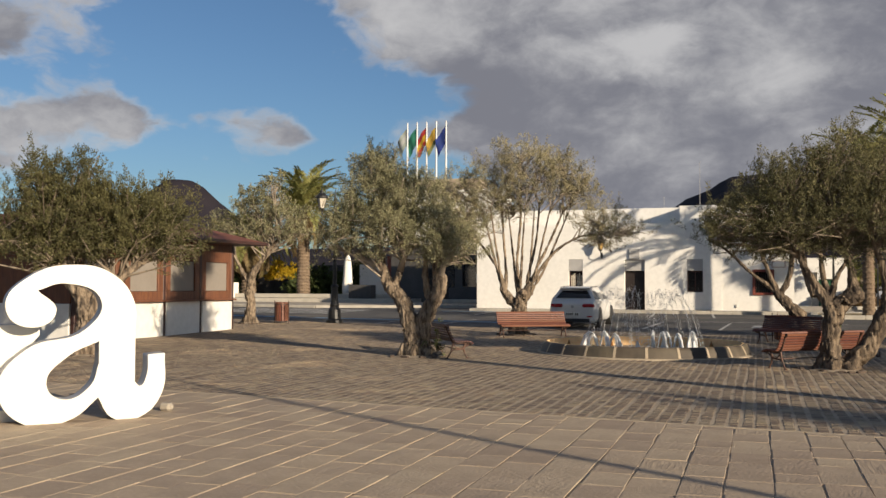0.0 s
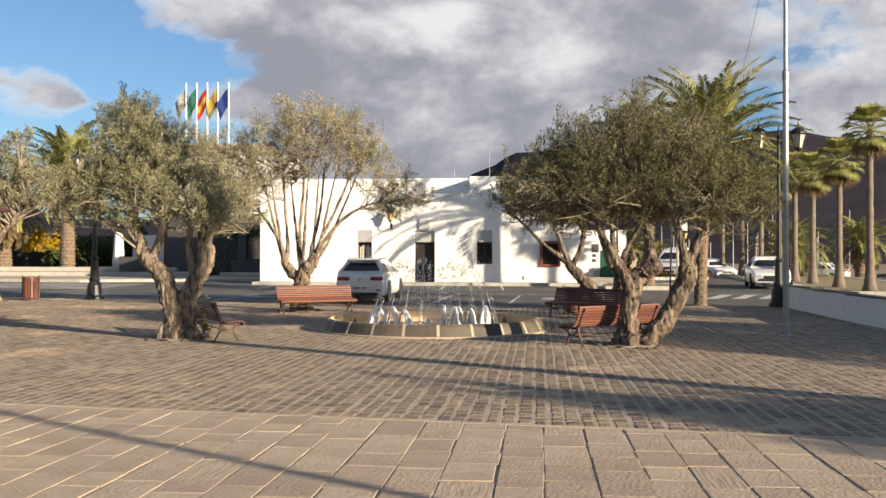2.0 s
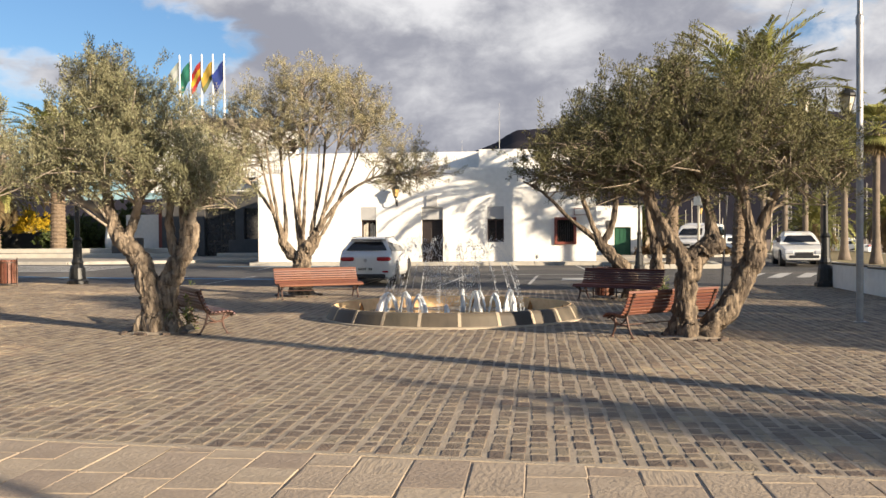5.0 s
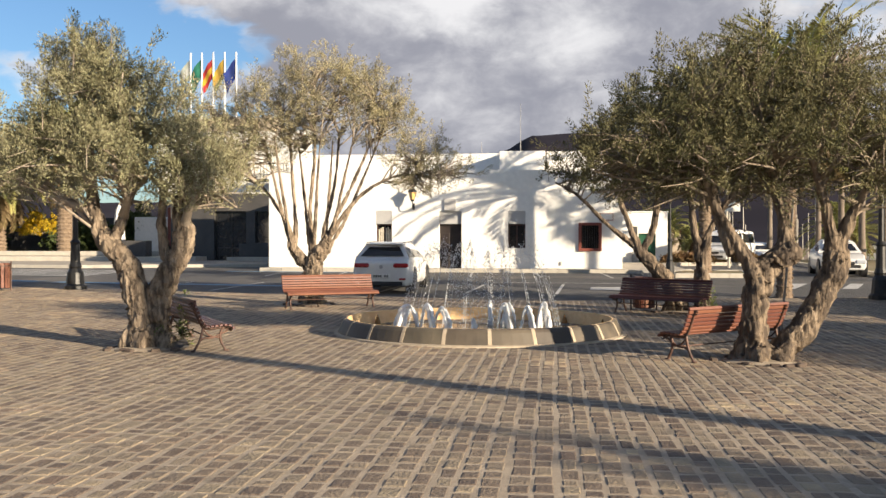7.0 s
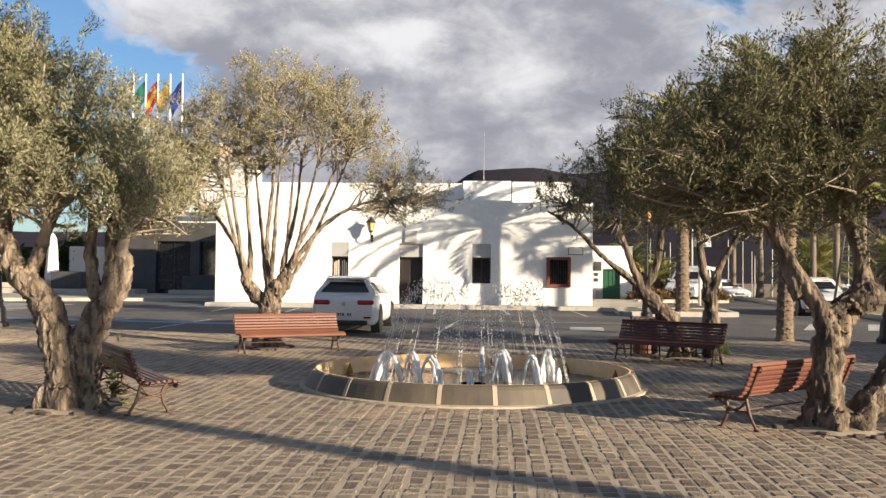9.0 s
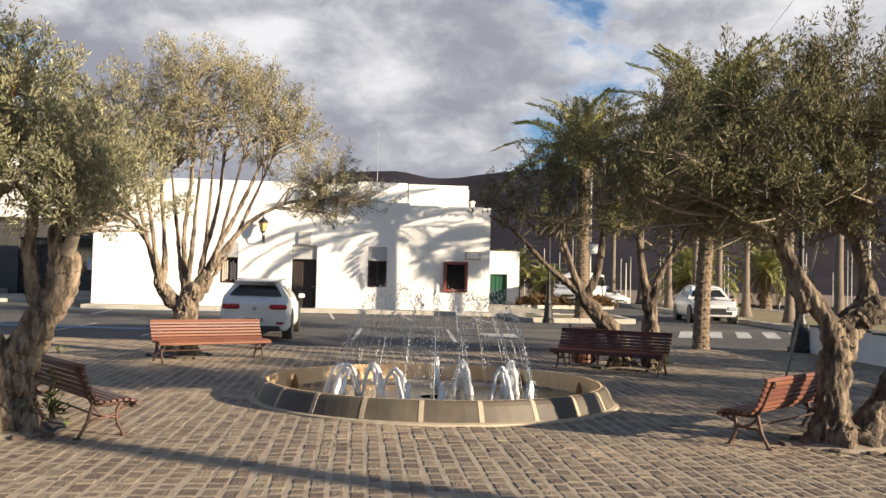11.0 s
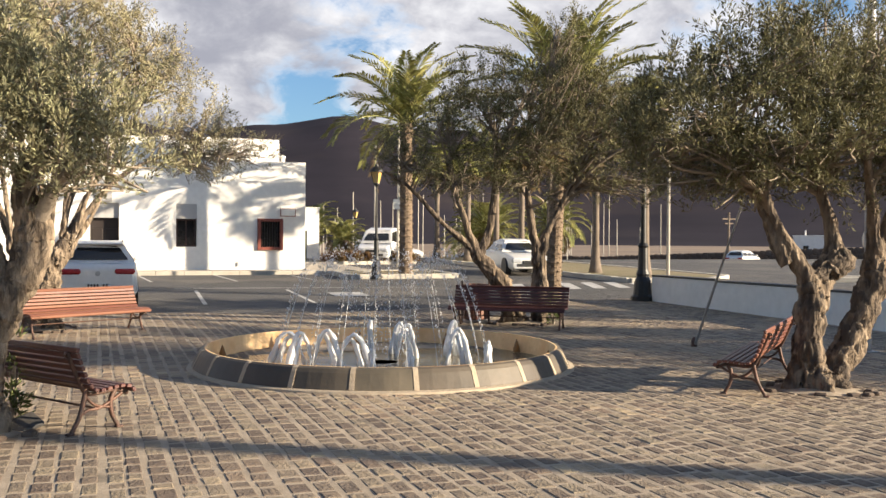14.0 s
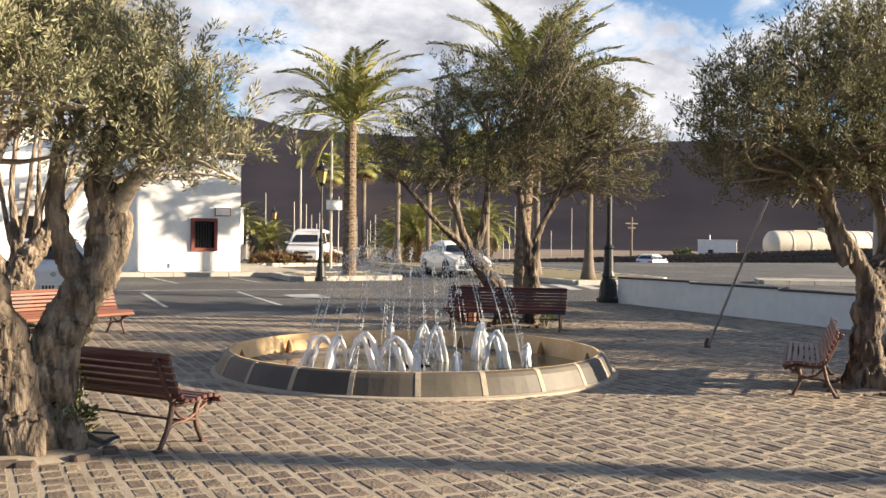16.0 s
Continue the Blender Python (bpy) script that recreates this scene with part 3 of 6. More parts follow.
part("bracket", tube(B(), curve_points([(0, 0.42, 0.05), (0, 0.2, -0.02), (0, 0.02, 0.1), (0, 0, 0.3)], 10), 0.022, 8), BLACKIRON, wl_)
part("wall_plate", box(B(), (0, 0.405, 0.08), (0.09, 0.03, 0.3), 0.008), BLACKIRON, wl_)

# ---- dark stone building and flags ----
dark = thing("town_hall", "two-storey building with a dark stone entrance and pale upper floor", "building")
part("wall", wall_panels(B(), -23.2, -15.2, 0.1, 4.3, 58.0, 58.5, [(-20.6, -18.7, 0.5, 3.3), (-18.2, -16.3, 1.5, 3.3)]), SLATESTONE, dark, "dark stone clad ground floor")
part("plinth", box(B(), (-17.3, 57.94, 0.95), (3.6, 0.12, 1.0), 0.01), SLATESTONE, dark)
part("wall", box(B(), (-19.6, 58.6, 6.1), (9.0, 0.6, 3.6)), WHITE, dark, "pale upper floor")
part("wall", box(B(), (-14.9, 59.5, 3.0), (0.5, 3.6, 6.0)), WHITE, dark)
part("roof", box(B(), (-20.4, 59.4, 8.25), (6.4, 2.2, 0.8), 0.05), RIMJOINT, dark, "ochre roof fascia with panel joints")
for k in range(5):
    part("fascia_joint", box(B(), (-22.9 + k * 1.2, 58.29, 8.25), (0.05, 0.04, 0.78)), SLATESTONE, dark)
dd = part("door", box(B(), (-19.65, 58.3, 1.9), (1.9, 0.05, 2.8)), DARKGLASS, dark, "dark glass entrance")
bm = B()
for x in (-20.55, -19.65, -18.75):
    box(bm, (x, 58.26, 1.9), (0.08, 0.06, 2.8))
for z in (1.2, 3.25):
    box(bm, (-19.65, 58.258, z), (1.9, 0.055, 0.08))
part("door_frame", bm, BLACKIRON, dd)
ww = part("window", box(B(), (-17.25, 58.3, 2.4), (1.9, 0.05, 1.8)), DARKGLASS, dark)
part("notice", box(B(), (-17.1, 58.25, 2.05), (0.45, 0.03, 0.6)), PLATE, ww, "small white notice")
bm = B()
box(bm, (-17.0, 57.6, 5.0), (2.6, 0.8, 0.12))
for k in range(14):
    tube(bm, [(-18.2 + k * 0.19, 57.25, 5.05), (-18.2 + k * 0.19, 57.25, 5.95)], 0.015, 5)
tube(bm, [(-18.25, 57.25, 5.95), (-15.7, 57.25, 5.95)], 0.025, 6)
part("balcony", bm, BLACKIRON, dark, "dark balcony with an iron railing")
part("step", box(B(), (-17.3, 57.1, 0.58), (4.0, 1.4, 0.22), 0.02), KERB, dark, "pale entrance step")

FLAGS = [((0.50, 0.55, 0.50), (0.62, 0.64, 0.62), (0.45, 0.52, 0.47)), ((0.02, 0.22, 0.15), (0.03, 0.26, 0.17), (0.02, 0.18, 0.13)),
         ((0.5, 0.03, 0.03), (0.70, 0.45, 0.03), (0.5, 0.03, 0.03)), ((0.62, 0.42, 0.06), (0.55, 0.34, 0.05), (0.20, 0.22, 0.08)), ((0.02, 0.05, 0.30), (0.02, 0.05, 0.25), (0.02, 0.05, 0.30))]
POLEPAINT = material("white_flagpole_paint", (0.72, 0.72, 0.72), 0.5)
FLAGNAMES = ("pale grey-green", "dark green", "red and yellow", "ochre yellow", "deep blue")
for k, cols in enumerate(FLAGS):
    fx = -23.3 + k * 0.72
    fp = thing("flagpole", "tall white flagpole with a limp %s flag" % FLAGNAMES[k], "flagpole", "row of flagpoles", (fx, 61.2, ground_z(61.2)))
    fp.scale = (1.138, 1.138, 1.138)
    part("pole", lathe(B(), [(0.09, 0), (0.085, 0.5), (0.06, 8.0), (0.045, 11.0), (0.05, 11.02), (0.03, 11.08)], 10), POLEPAINT, fp)
    part("base_plate", lathe(B(), [(0.2, 0), (0.2, 0.04), (0.1, 0.06)], 10), GALV, fp)
    for j, c in enumerate(cols):
        v, f = [], []
        for a in range(7):
            for b in range(5):
                u, w_ = a / 6, (j + b / 4) / 3
                fold = 0.10 * math.sin(u * 7 + k + w_ * 2)
                v.append((-(0.05 + u * 0.62) + 0.18 * w_ * u, fold * u, 10.7 - u * 0.75 - w_ * 1.05 + 0.05 * math.sin(u * 5)))
        for a in range(6):
            for b in range(4):
                i = a * 5 + b
                f.append((i, i + 1, i + 6, i + 5))
        fm = material("flag_cloth_%d_%d" % (k, j), tuple(v_ * 0.6 for v_ in c), 0.85, bump=0.1)
        part("flag_band", (v, f), fm, fp, smooth=True)

# ---- trees ----
def mesh_quads(name, corners, mat, parent, label=""):
    """Many loose four-cornered leaves from an array (n, 4, 3)."""
    n = len(corners)
    me = bpy.data.meshes.new(name)
    me.vertices.add(n * 4)
    me.vertices.foreach_set("co", np.ascontiguousarray(corners, dtype=np.float32).ravel())
    me.loops.add(n * 4)
    me.loops.foreach_set("vertex_index", np.arange(n * 4, dtype=np.int32))
    me.polygons.add(n)
    me.polygons.foreach_set("loop_start", np.arange(0, n * 4, 4, dtype=np.int32))
    me.polygons.foreach_set("loop_total", np.full(n, 4, dtype=np.int32))
    me.update()
    me.materials.append(mat)
    ob = new(name, me)
    ob.parent = parent
    if label:
        tagged(ob, label)
    return ob


def unit(a):
    return a / np.maximum(np.linalg.norm(a, axis=-1, keepdims=True), 1e-9)


def leaves_at(rs, tips, dirs, per, length, width, reach):
    """Sprays of narrow leaves along short twigs that start at tips and run along dirs."""
    n = len(tips)
    t = np.repeat(tips, per, axis=0)
    d = np.repeat(dirs, per, axis=0)
    along = rs.uniform(0, reach, (n * per, 1))
    spread = unit(rs.normal(size=(n * per, 3)))
    p = t + d * along + spread * 0.03
    ld = unit(d * 0.9 + spread * 0.9 + np.array([0, 0, 0.25]))
    sd = unit(np.cross(ld, unit(rs.normal(size=(n * per, 3)))))
    ln = length * rs.uniform(0.6, 1.25, (n * per, 1))
    wd = width * rs.uniform(0.7, 1.2, (n * per, 1))
    up = np.cross(ld, sd) * ln * rs.uniform(-0.12, 0.12, (n * per, 1))
    return np.stack([p, p + ld * ln * 0.45 + sd * wd + up, p + ld * ln, p + ld * ln * 0.45 - sd * wd + up], axis=1)


def olive(label, at, seed, trunks, blobs, leaf, tips=900, per=26, limbs=6, shoots=2, bark=BARK, twig=BRANCH, leaf_len=0.072, group="olive trees"):
    """An olive: gnarled trunks given as knots (x, y, z, radius), limbs that fork into the crown's clumps (centre, radii), and sprays of narrow leaves."""
    rng, rs = random.Random(seed), np.random.RandomState(seed)
    tree = thing("olive_tree", label, "tree", group, (*at, ground_z(at[1])))
    ends = []
    for kn in trunks:
        bm = B()
        n = 14 * len(kn)
        pts = curve_points([k[:3] for k in kn], n)
        rad = [k.x * 0.86 for k in curve_points([(k[3], 0, 0) for k in kn], n)]
        pts = [p + Vector((noise.noise(Vector((i * 0.16, seed, 0))), noise.noise(Vector((i * 0.16, seed, 9))), 0)) * rad[i] * 0.3 for i, p in enumerate(pts)]
        tube(bm, pts, rad, 44, 0.035, rng)
        bm.normal_update()
        for vi, v in enumerate(bm.verts):
            size_ = min(1.0, rad[min(n - 1, vi // 44)] * 5.0)
            q = Vector((v.co.x * 22, v.co.y * 22, v.co.z * 4.2)) + Vector((seed, 0, 0))
            ridge = 1.0 - 2.8 * abs(noise.noise(q))
            knot = noise.noise(v.co * 3.6 + Vector((0, seed, 0)))
            pit_ = max(0.0, noise.noise(v.co * 5.0 + Vector((seed, seed, 0))) - 0.25)
            flare = max(0.0, 0.35 - v.co.z) * 0.35 * max(0.0, math.sin(5 * math.atan2(v.co.y, v.co.x) + seed))
            v.co += v.normal * ((0.044 * ridge + 0.055 * knot - 0.20 * pit_) * size_ + flare)
        part("trunk", bm, bark, tree, smooth=True)
        for i in range(n // 2, n):
            ends.append((pts[i], rad[i]))
    allt, alld = [], []
    wood = B()
    vol = [(b[3] * b[4] * b[5]) ** 0.75 for b in blobs]
    for b, v_ in zip(blobs, vol):
        c, r = np.array(b[:3]), np.array(b[3:6])
        k = max(6, int(tips * v_ / sum(vol)))
        u = unit(rs.normal(size=(k, 3)))
        u[:, 2] = np.where(u[:, 2] < -0.55, -u[:, 2] * 0.4, u[:, 2])
        rr = rs.uniform(0.35, 1.05, (k, 1)) ** 0.6
        lump = np.array([noise.noise(Vector(q) * 2.3 + Vector((seed, 0, 0))) for q in u])[:, None]
        p = c + u * r * rr * (1 + 0.35 * lump)
        # gather the twigs into tufts with gaps between them
        core = p[:max(6, k // 3)]
        p = core[rs.randint(0, len(core), k)] + rs.normal(size=(k, 3)) * np.array([0.17, 0.17, 0.14])
        d = unit(u * 0.8 + np.array([0, 0, 0.5]) + rs.normal(size=(k, 3)) * 0.4)
        allt.append(p)
        alld.append(d)
        # upright shoots that break the outline
        for _ in range(shoots):
            a_, h_ = rng.uniform(0, 6.28), rng.uniform(0.12, 0.36)
            foot = Vector((c[0] + 0.65 * r[0] * math.cos(a_), c[1] + 0.65 * r[1] * math.sin(a_), c[2] + 0.62 * r[2]))
            tip_ = foot + Vector((rng.uniform(-.16, .16), rng.uniform(-.16, .16), h_))
            tube(wood, [foot - Vector((0, 0, 0.25)), foot, tip_], [0.010, 0.007, 0.003], 4, cap=False)
            st_ = np.array([list(foot.lerp(tip_, i / 5)) for i in range(6)])
            allt.append(st_ + rs.normal(size=st_.shape) * 0.02)
            alld.append(unit(np.tile(np.array(list(tip_ - foot)), (6, 1)) + rs.normal(size=(6, 3)) * 0.2))
        # limb into the clump
        cv = Vector(c)
        e, er = min(ends, key=lambda q: (q[0] - cv).length + 0.6 * abs(q[0].z - cv.z + 0.8))
        mid = e.lerp(cv, 0.5) + Vector((rng.uniform(-.15, .15), rng.uniform(-.15, .15), rng.uniform(0.0, .2)))
        lim = curve_points([e, mid, cv + Vector((0, 0, r[2] * 0.3))], 9)
        r0 = min(er, 0.075)
        tube(wood, lim, [r0 * (1 - 0.75 * i / 8) + 0.006 for i in range(9)], 7, 0.08, rng)
        near = sorted(ends, key=lambda q: (q[0] - cv).length)[:24]
        for q in p[:: max(1, k // limbs)][:limbs]:
            e2, er2 = near[rng.randrange(len(near))]
            qv = Vector(q)
            m_ = e2.lerp(qv, 0.5) + Vector((rng.uniform(-.2, .2), rng.uniform(-.2, .2), rng.uniform(-0.05, .25)))
            r2 = min(er2 * 0.6, rng.uniform(0.022, 0.034))
            tube(wood, curve_points([e2, m_, qv], 8), [r2 * (1 - 0.8 * i / 7) + 0.003 for i in range(8)], 6, 0.08, rng)
        for q in p[:: max(1, k // 26)]:
            st = lim[rng.randint(2, 7)]
            qv = Vector(q)
            m_ = st.lerp(qv, 0.5) + Vector((rng.uniform(-.12, .12), rng.uniform(-.12, .12), rng.uniform(-0.02, .15)))
            tube(wood, curve_points([st, m_, qv], 5), [0.02, 0.015, 0.011, 0.008, 0.004], 5, cap=False)
    part("branch_work", wood, twig, tree, "bare grey branches in the crown", smooth=True)
    mesh_quads("foliage", leaves_at(rs, np.concatenate(allt), np.concatenate(alld), round(per * 1.2), leaf_len, leaf_len * 0.125, 0.34), leaf, tree, "narrow olive leaves")
    for k in range(26):
        a = 2 * math.pi * k / 26
        rr = 0.52 + 0.08 * math.sin(3 * a + seed) + rng.uniform(-.04, .04)
        if rng.random() < 0.4:
            continue
        part("edge_stone", box(B(), (rr * math.cos(a), rr * math.sin(a), 0.0), (0.13, 0.09, 0.06 + 0.03 * rng.random()), 0.015, turn_z(math.degrees(a) + 90 + rng.uniform(-15, 15))), LAVA, tree)
    soil = lathe(B(), [(0.5, 0.006), (0.36, 0.03), (0.15, 0.05)], 20)
    part("soil", soil, MORTAR, tree)
    return tree


TREE_L = olive("gnarled olive tree with a forked pale trunk beside a bench", (-7.15, 19.47), 3,
               [[(-0.06, 0, -0.1, .30), (-0.08, 0, .3, .225), (-0.17, 0, .72, .195), (-0.27, .03, 1.05, .18), (-0.53, .05, 1.42, .16), (-0.78, .05, 1.72, .135), (-0.92, .1, 2.3, .09)],
                [(0.16, .05, -0.1, .24), (0.11, .05, .35, .20), (0.16, .02, .75, .185), (0.33, .0, 1.12, .17), (0.5, .0, 1.45, .16), (0.53, .0, 1.75, .15), (0.46, .05, 2.08, .10), (0.6, 0, 2.5, .07)],
                [(0.36, .0, 1.2, .10), (0.22, .05, 1.5, .085), (0.16, .1, 1.85, .07), (0.2, .1, 2.4, .05)],
                [(-0.60, .05, 1.45, .10), (-0.5, .1, 1.75, .09), (-0.42, .2, 2.1, .075), (-0.3, .3, 2.6, .06)]],
               [(-1.35, .1, 2.9, .95, .9, .75), (-0.9, .3, 3.7, .95, .9, .8), (-0.2, .3, 3.1, .8, .9, .7), (0.7, .0, 2.6, .65, .75, .55), (-1.15, .4, 4.15, .4, .5, .45), (-1.9, .2, 2.4, .5, .6, .45), (0.95, -.3, 2.2, .5, .5, .4), (-0.3, -0.5, 2.5, .7, .6, .5)],
               LEAF, 1700, 52, leaf_len=0.058)
TREE_A = olive("slender many-branched olive tree with dry yellow-green leaves behind a bench", (-6.95, 27.9), 5,
               [[(0, 0, -.1, .30), (.03, 0, .5, .24), (.06, 0, .95, .23), (.2, 0, 1.2, .19), (.35, 0, 1.45, .15), (.42, 0, 1.62, .09)],
                [(.05, 0, .85, .17), (-.25, 0, 1.1, .15), (-.44, 0, 1.35, .13), (-.52, 0, 1.75, .062), (-.95, 0, 2.5, .042), (-1.6, .1, 3.2, .03)],
                [(-.42, 0, 1.35, .10), (-.4, .1, 1.9, .052), (-.5, .2, 2.9, .038), (-.6, .3, 4.0, .03)],
                [(.05, 0, 1.0, .13), (.02, 0, 1.5, .07), (-.05, .1, 2.3, .045), (.05, .1, 3.4, .04), (.1, 0, 4.5, .025)],
                [(.3, 0, 1.35, .10), (.35, 0, 1.9, .05), (.6, -.1, 2.9, .036), (.7, -.1, 4.0, .03)],
                [(.38, 0, 1.5, .09), (.7, 0, 2.0, .055), (1.2, .1, 2.6, .045), (1.9, .2, 3.0, .03), (2.7, .2, 3.1, .02)],
                [(.36, 0, 1.45, .08), (.55, .1, 2.0, .05), (1.0, .1, 2.9, .04), (1.4, .1, 3.8, .025)]]
               + [[(sx_, 0, 1.3, .065), (sx_ + dx_ * .28, dy_ * .3, 1.85, .045), (sx_ + dx_ * .62, dy_ * .7, 2.8, .034), (sx_ + dx_, dy_, 3.9, .016)]
                  for sx_, dx_, dy_ in ((-.42, -.8, .3), (-.42, -.35, -.4), (.0, -.45, .5), (.05, .3, -.5), (.3, .1, .5), (.36, .75, -.4), (.38, 1.2, .3))],
               [(-1.6, .1, 3.6, .95, 1.0, .85), (-0.7, .2, 4.6, 1.05, 1.1, .85), (0.6, 0, 4.7, 1.15, 1.1, .9), (0.1, 0, 5.35, 1.0, .9, .55), (1.6, .1, 4.2, 1.0, 1.0, .85), (2.4, .2, 3.4, .8, .8, .6), (3.2, .2, 2.95, .55, .6, .4), (-0.2, .3, 3.9, .9, .9, .6), (-2.3, .0, 3.0, .6, .6, .55), (-1.9, 0.3, 4.6, .6, .5, .45), (1.5, 0, 4.95, .6, .6, .4), (2.5, .1, 2.7, .5, .5, .3), (-2.7, .1, 3.7, .55, .6, .5), (-2.5, .1, 4.4, .5, .5, .4)],
               LEAFPALE, 1650, 42, limbs=11, leaf_len=0.058)
TREE_R = olive("old olive tree with two leaning trunks beside a bench", (1.42, 19.1), 11,
               [[(-0.05, 0, -0.1, .29), (-0.08, 0, .2, .22), (-0.10, 0, .6, .165), (-0.06, 0, 1.05, .16), (-0.18, 0, 1.3, .11), (-0.45, .1, 1.8, .07), (-0.75, .1, 2.4, .05), (-1.1, .1, 2.9, .03)],
                [(-0.05, 0, .9, .17), (0.05, 0.03, 1.2, .17), (0.28, 0.05, 1.38, .17), (0.42, .05, 1.42, .15)],
                [(0.1, 0.0, -0.1, .22), (0.35, 0.05, .22, .19), (0.72, .1, .72, .17), (0.95, .1, 1.25, .17), (1.0, .1, 1.55, .12), (1.25, .1, 2.1, .06), (1.6, .2, 2.6, .05)],
                [(0.3, .05, 1.35, .12), (0.3, .1, 1.8, .085), (0.15, .2, 2.4, .06), (-0.1, .2, 3.0, .04)],
                [(0.95, .1, 1.45, .12), (0.8, .0, 2.0, .07), (0.6, -.1, 2.7, .05)],
                [(-0.35, 0.05, 1.4, .09), (-0.55, .2, 2.0, .075), (-0.6, .3, 2.6, .05)]],
               [(-1.55, .1, 2.75, .8, .9, .6), (-0.8, .2, 3.3, .9, 1.0, .62), (0.1, .2, 3.4, .85, 1.0, .62), (0.95, .1, 3.3, .85, 1.0, .62), (1.75, .2, 2.85, .75, .9, .6), (0.0, -.4, 2.75, 1.0, .7, .45), (-0.2, 0.1, 3.95, .4, .5, .3), (1.1, 0.1, 3.9, .35, .4, .3), (-2.0, .1, 2.45, .35, .45, .28), (2.3, .1, 2.45, .4, .5, .35), (1.3, -.4, 2.5, .6, .5, .4), (-1.0, -.3, 2.45, .6, .5, .4), (-1.1, .3, 2.2, .6, .7, .32), (0.1, .4, 2.3, .7, .7, .3), (1.6, .2, 2.25, .6, .7, .35)],
               LEAFSHADED, 1800, 42, bark=BARKSHADED, twig=BRANCHBROWN, leaf_len=0.058)
TREE_B = olive("olive tree with two slanting trunks in shaded bark behind a bench", (1.45, 26.9), 17,
               [[(-0.1, 0, -0.1, .22), (-0.15, 0, .35, .19), (-0.45, 0, .85, .18), (-0.85, 0, 1.25, .13), (-1.05, 0, 1.7, .07), (-1.3, 0, 2.4, .045), (-1.5, 0, 3.0, .04)],
                [(0.42, 0, -0.1, .17), (0.42, 0, .6, .16), (0.4, 0, 1.2, .13), (0.6, 0, 1.8, .065), (0.95, 0, 2.4, .06), (1.3, 0, 3.1, .04)],
                [(0.4, 0, 1.2, .11), (0.25, 0, 1.8, .08), (0.2, .1, 2.6, .05), (0.3, .1, 3.4, .04)],
                [(-0.85, 0, 1.25, .10), (-0.6, .1, 1.8, .075), (-0.5, .1, 2.6, .05), (-0.4, .2, 3.4, .04)],
                [(-0.9, 0, 1.35, .08), (-1.6, 0, 1.9, .05), (-2.2, 0, 2.5, .035), (-2.7, 0, 2.8, .02)]],
               [(-1.5, .1, 3.3, .9, 1.0, .8), (-0.7, .2, 4.0, 1.0, 1.0, .85), (0.3, .1, 4.2, 1.0, 1.0, .9), (1.2, .1, 3.7, .9, 1.0, .85), (0.9, .1, 4.8, .5, .5, .6), (-2.4, .0, 2.8, .7, .7, .4), (0.1, -.3, 3.2, 1.0, .8, .6), (1.8, .1, 3.0, .6, .7, .5), (0.8, 0, 5.4, .3, .3, .35), (1.9, .1, 3.8, .7, .8, .7), (1.5, 0, 4.5, .6, .6, .5), (-1.3, .1, 2.45, .75, .8, .42), (0.2, .2, 2.6, .85, .8, .4), (1.2, .0, 2.55, .7, .7, .42), (2.3, -.3, 3.3, .7, .7, .7), (2.2, -.3, 2.6, .55, .6, .45), (2.0, -.2, 4.0, .6, .6, .5)],
               LEAFSHADED, 1650, 40, bark=BARKSHADED, twig=BRANCHBROWN, leaf_len=0.06)
TREE_2 = olive("olive tree with a slim leaning trunk near the kiosk", (-18.3, 31.3), 23,
               [[(0, 0, -0.1, .26), (0.05, 0, .5, .2), (0.0, 0, 1.3, .17), (0.15, 0, 1.9, .14), (0.7, 0, 2.6, .08), (1.2, 0, 3.2, .05)],
                [(0, 0, 1.5, .10), (-0.4, 0, 2.1, .07), (-0.8, 0, 2.8, .05)]],
               [(-0.9, 0, 3.4, .9, .9, .7), (0.2, 0, 4.3, 1.1, 1.0, .8), (1.3, 0, 3.8, 1.0, .9, .8), (0.3, 0, 3.3, 1.0, .9, .6), (1.9, 0, 3.2, .6, .6, .5), (0.9, 0, 5.1, .5, .5, .4)],
               LEAF, 560, 24, leaf_len=0.11)
TREE_K = olive("broad dense olive tree before the wooden kiosk", (-14.1, 17.2), 29,
               [[(0, 0, -0.1, .34), (0, 0, .5, .27), (-0.1, 0, 1.2, .24), (-0.5, -.1, 1.7, .16), (-1.0, -.3, 2.3, .08)],
                [(0.1, 0, 0.6, .20), (0.25, 0, 1.2, .17), (0.8, .2, 1.8, .10), (1.4, .5, 2.3, .06)]],
               [(-1.2, -.4, 3.2, .75, .8, .7), (-0.9, -.3, 3.9, .6, .6, .5), (0.2, 0, 3.1, 1.0, .9, .7), (1.2, .4, 3.1, .9, .9, .65), (1.7, .6, 2.6, .6, .8, .5), (-1.9, -.6, 2.4, .7, .8, .5), (0.4, 0, 2.3, 1.0, .9, .5), (-0.6, 0, 2.2, .9, .9, .5), (1.9, .7, 2.15, .35, .5, .3), (-0.2, 0, 4.0, .35, .35, .3), (-1.2, -.2, 2.6, .8, .8, .5), (0.9, .3, 2.4, .8, .8, .45), (-0.4, 0, 3.3, .9, .9, .6)],
               LEAFDARK, 2300, 38, twig=BRANCHBROWN, leaf_len=0.07)
# trees beyond the view that shade the slabs and cobbles
SHADE = copy_thing(TREE_R, pose(13.36, 4.97, 0, 0, 0, 70) @ Matrix.Scale(0.88, 4))
tagged(SHADE, "olive tree at the side of the square")
for x, y, turn_, k in ((13.86, 4.57, 160, 0.82), (14.6, 12.4, 30, 0.8), (18.0, 15.5, 140, 0.95)):
    tagged(copy_thing(TREE_B, pose(x, y, 0, 0, 0, turn_) @ Matrix.Scale(k, 4)), "olive tree at the side of the square")


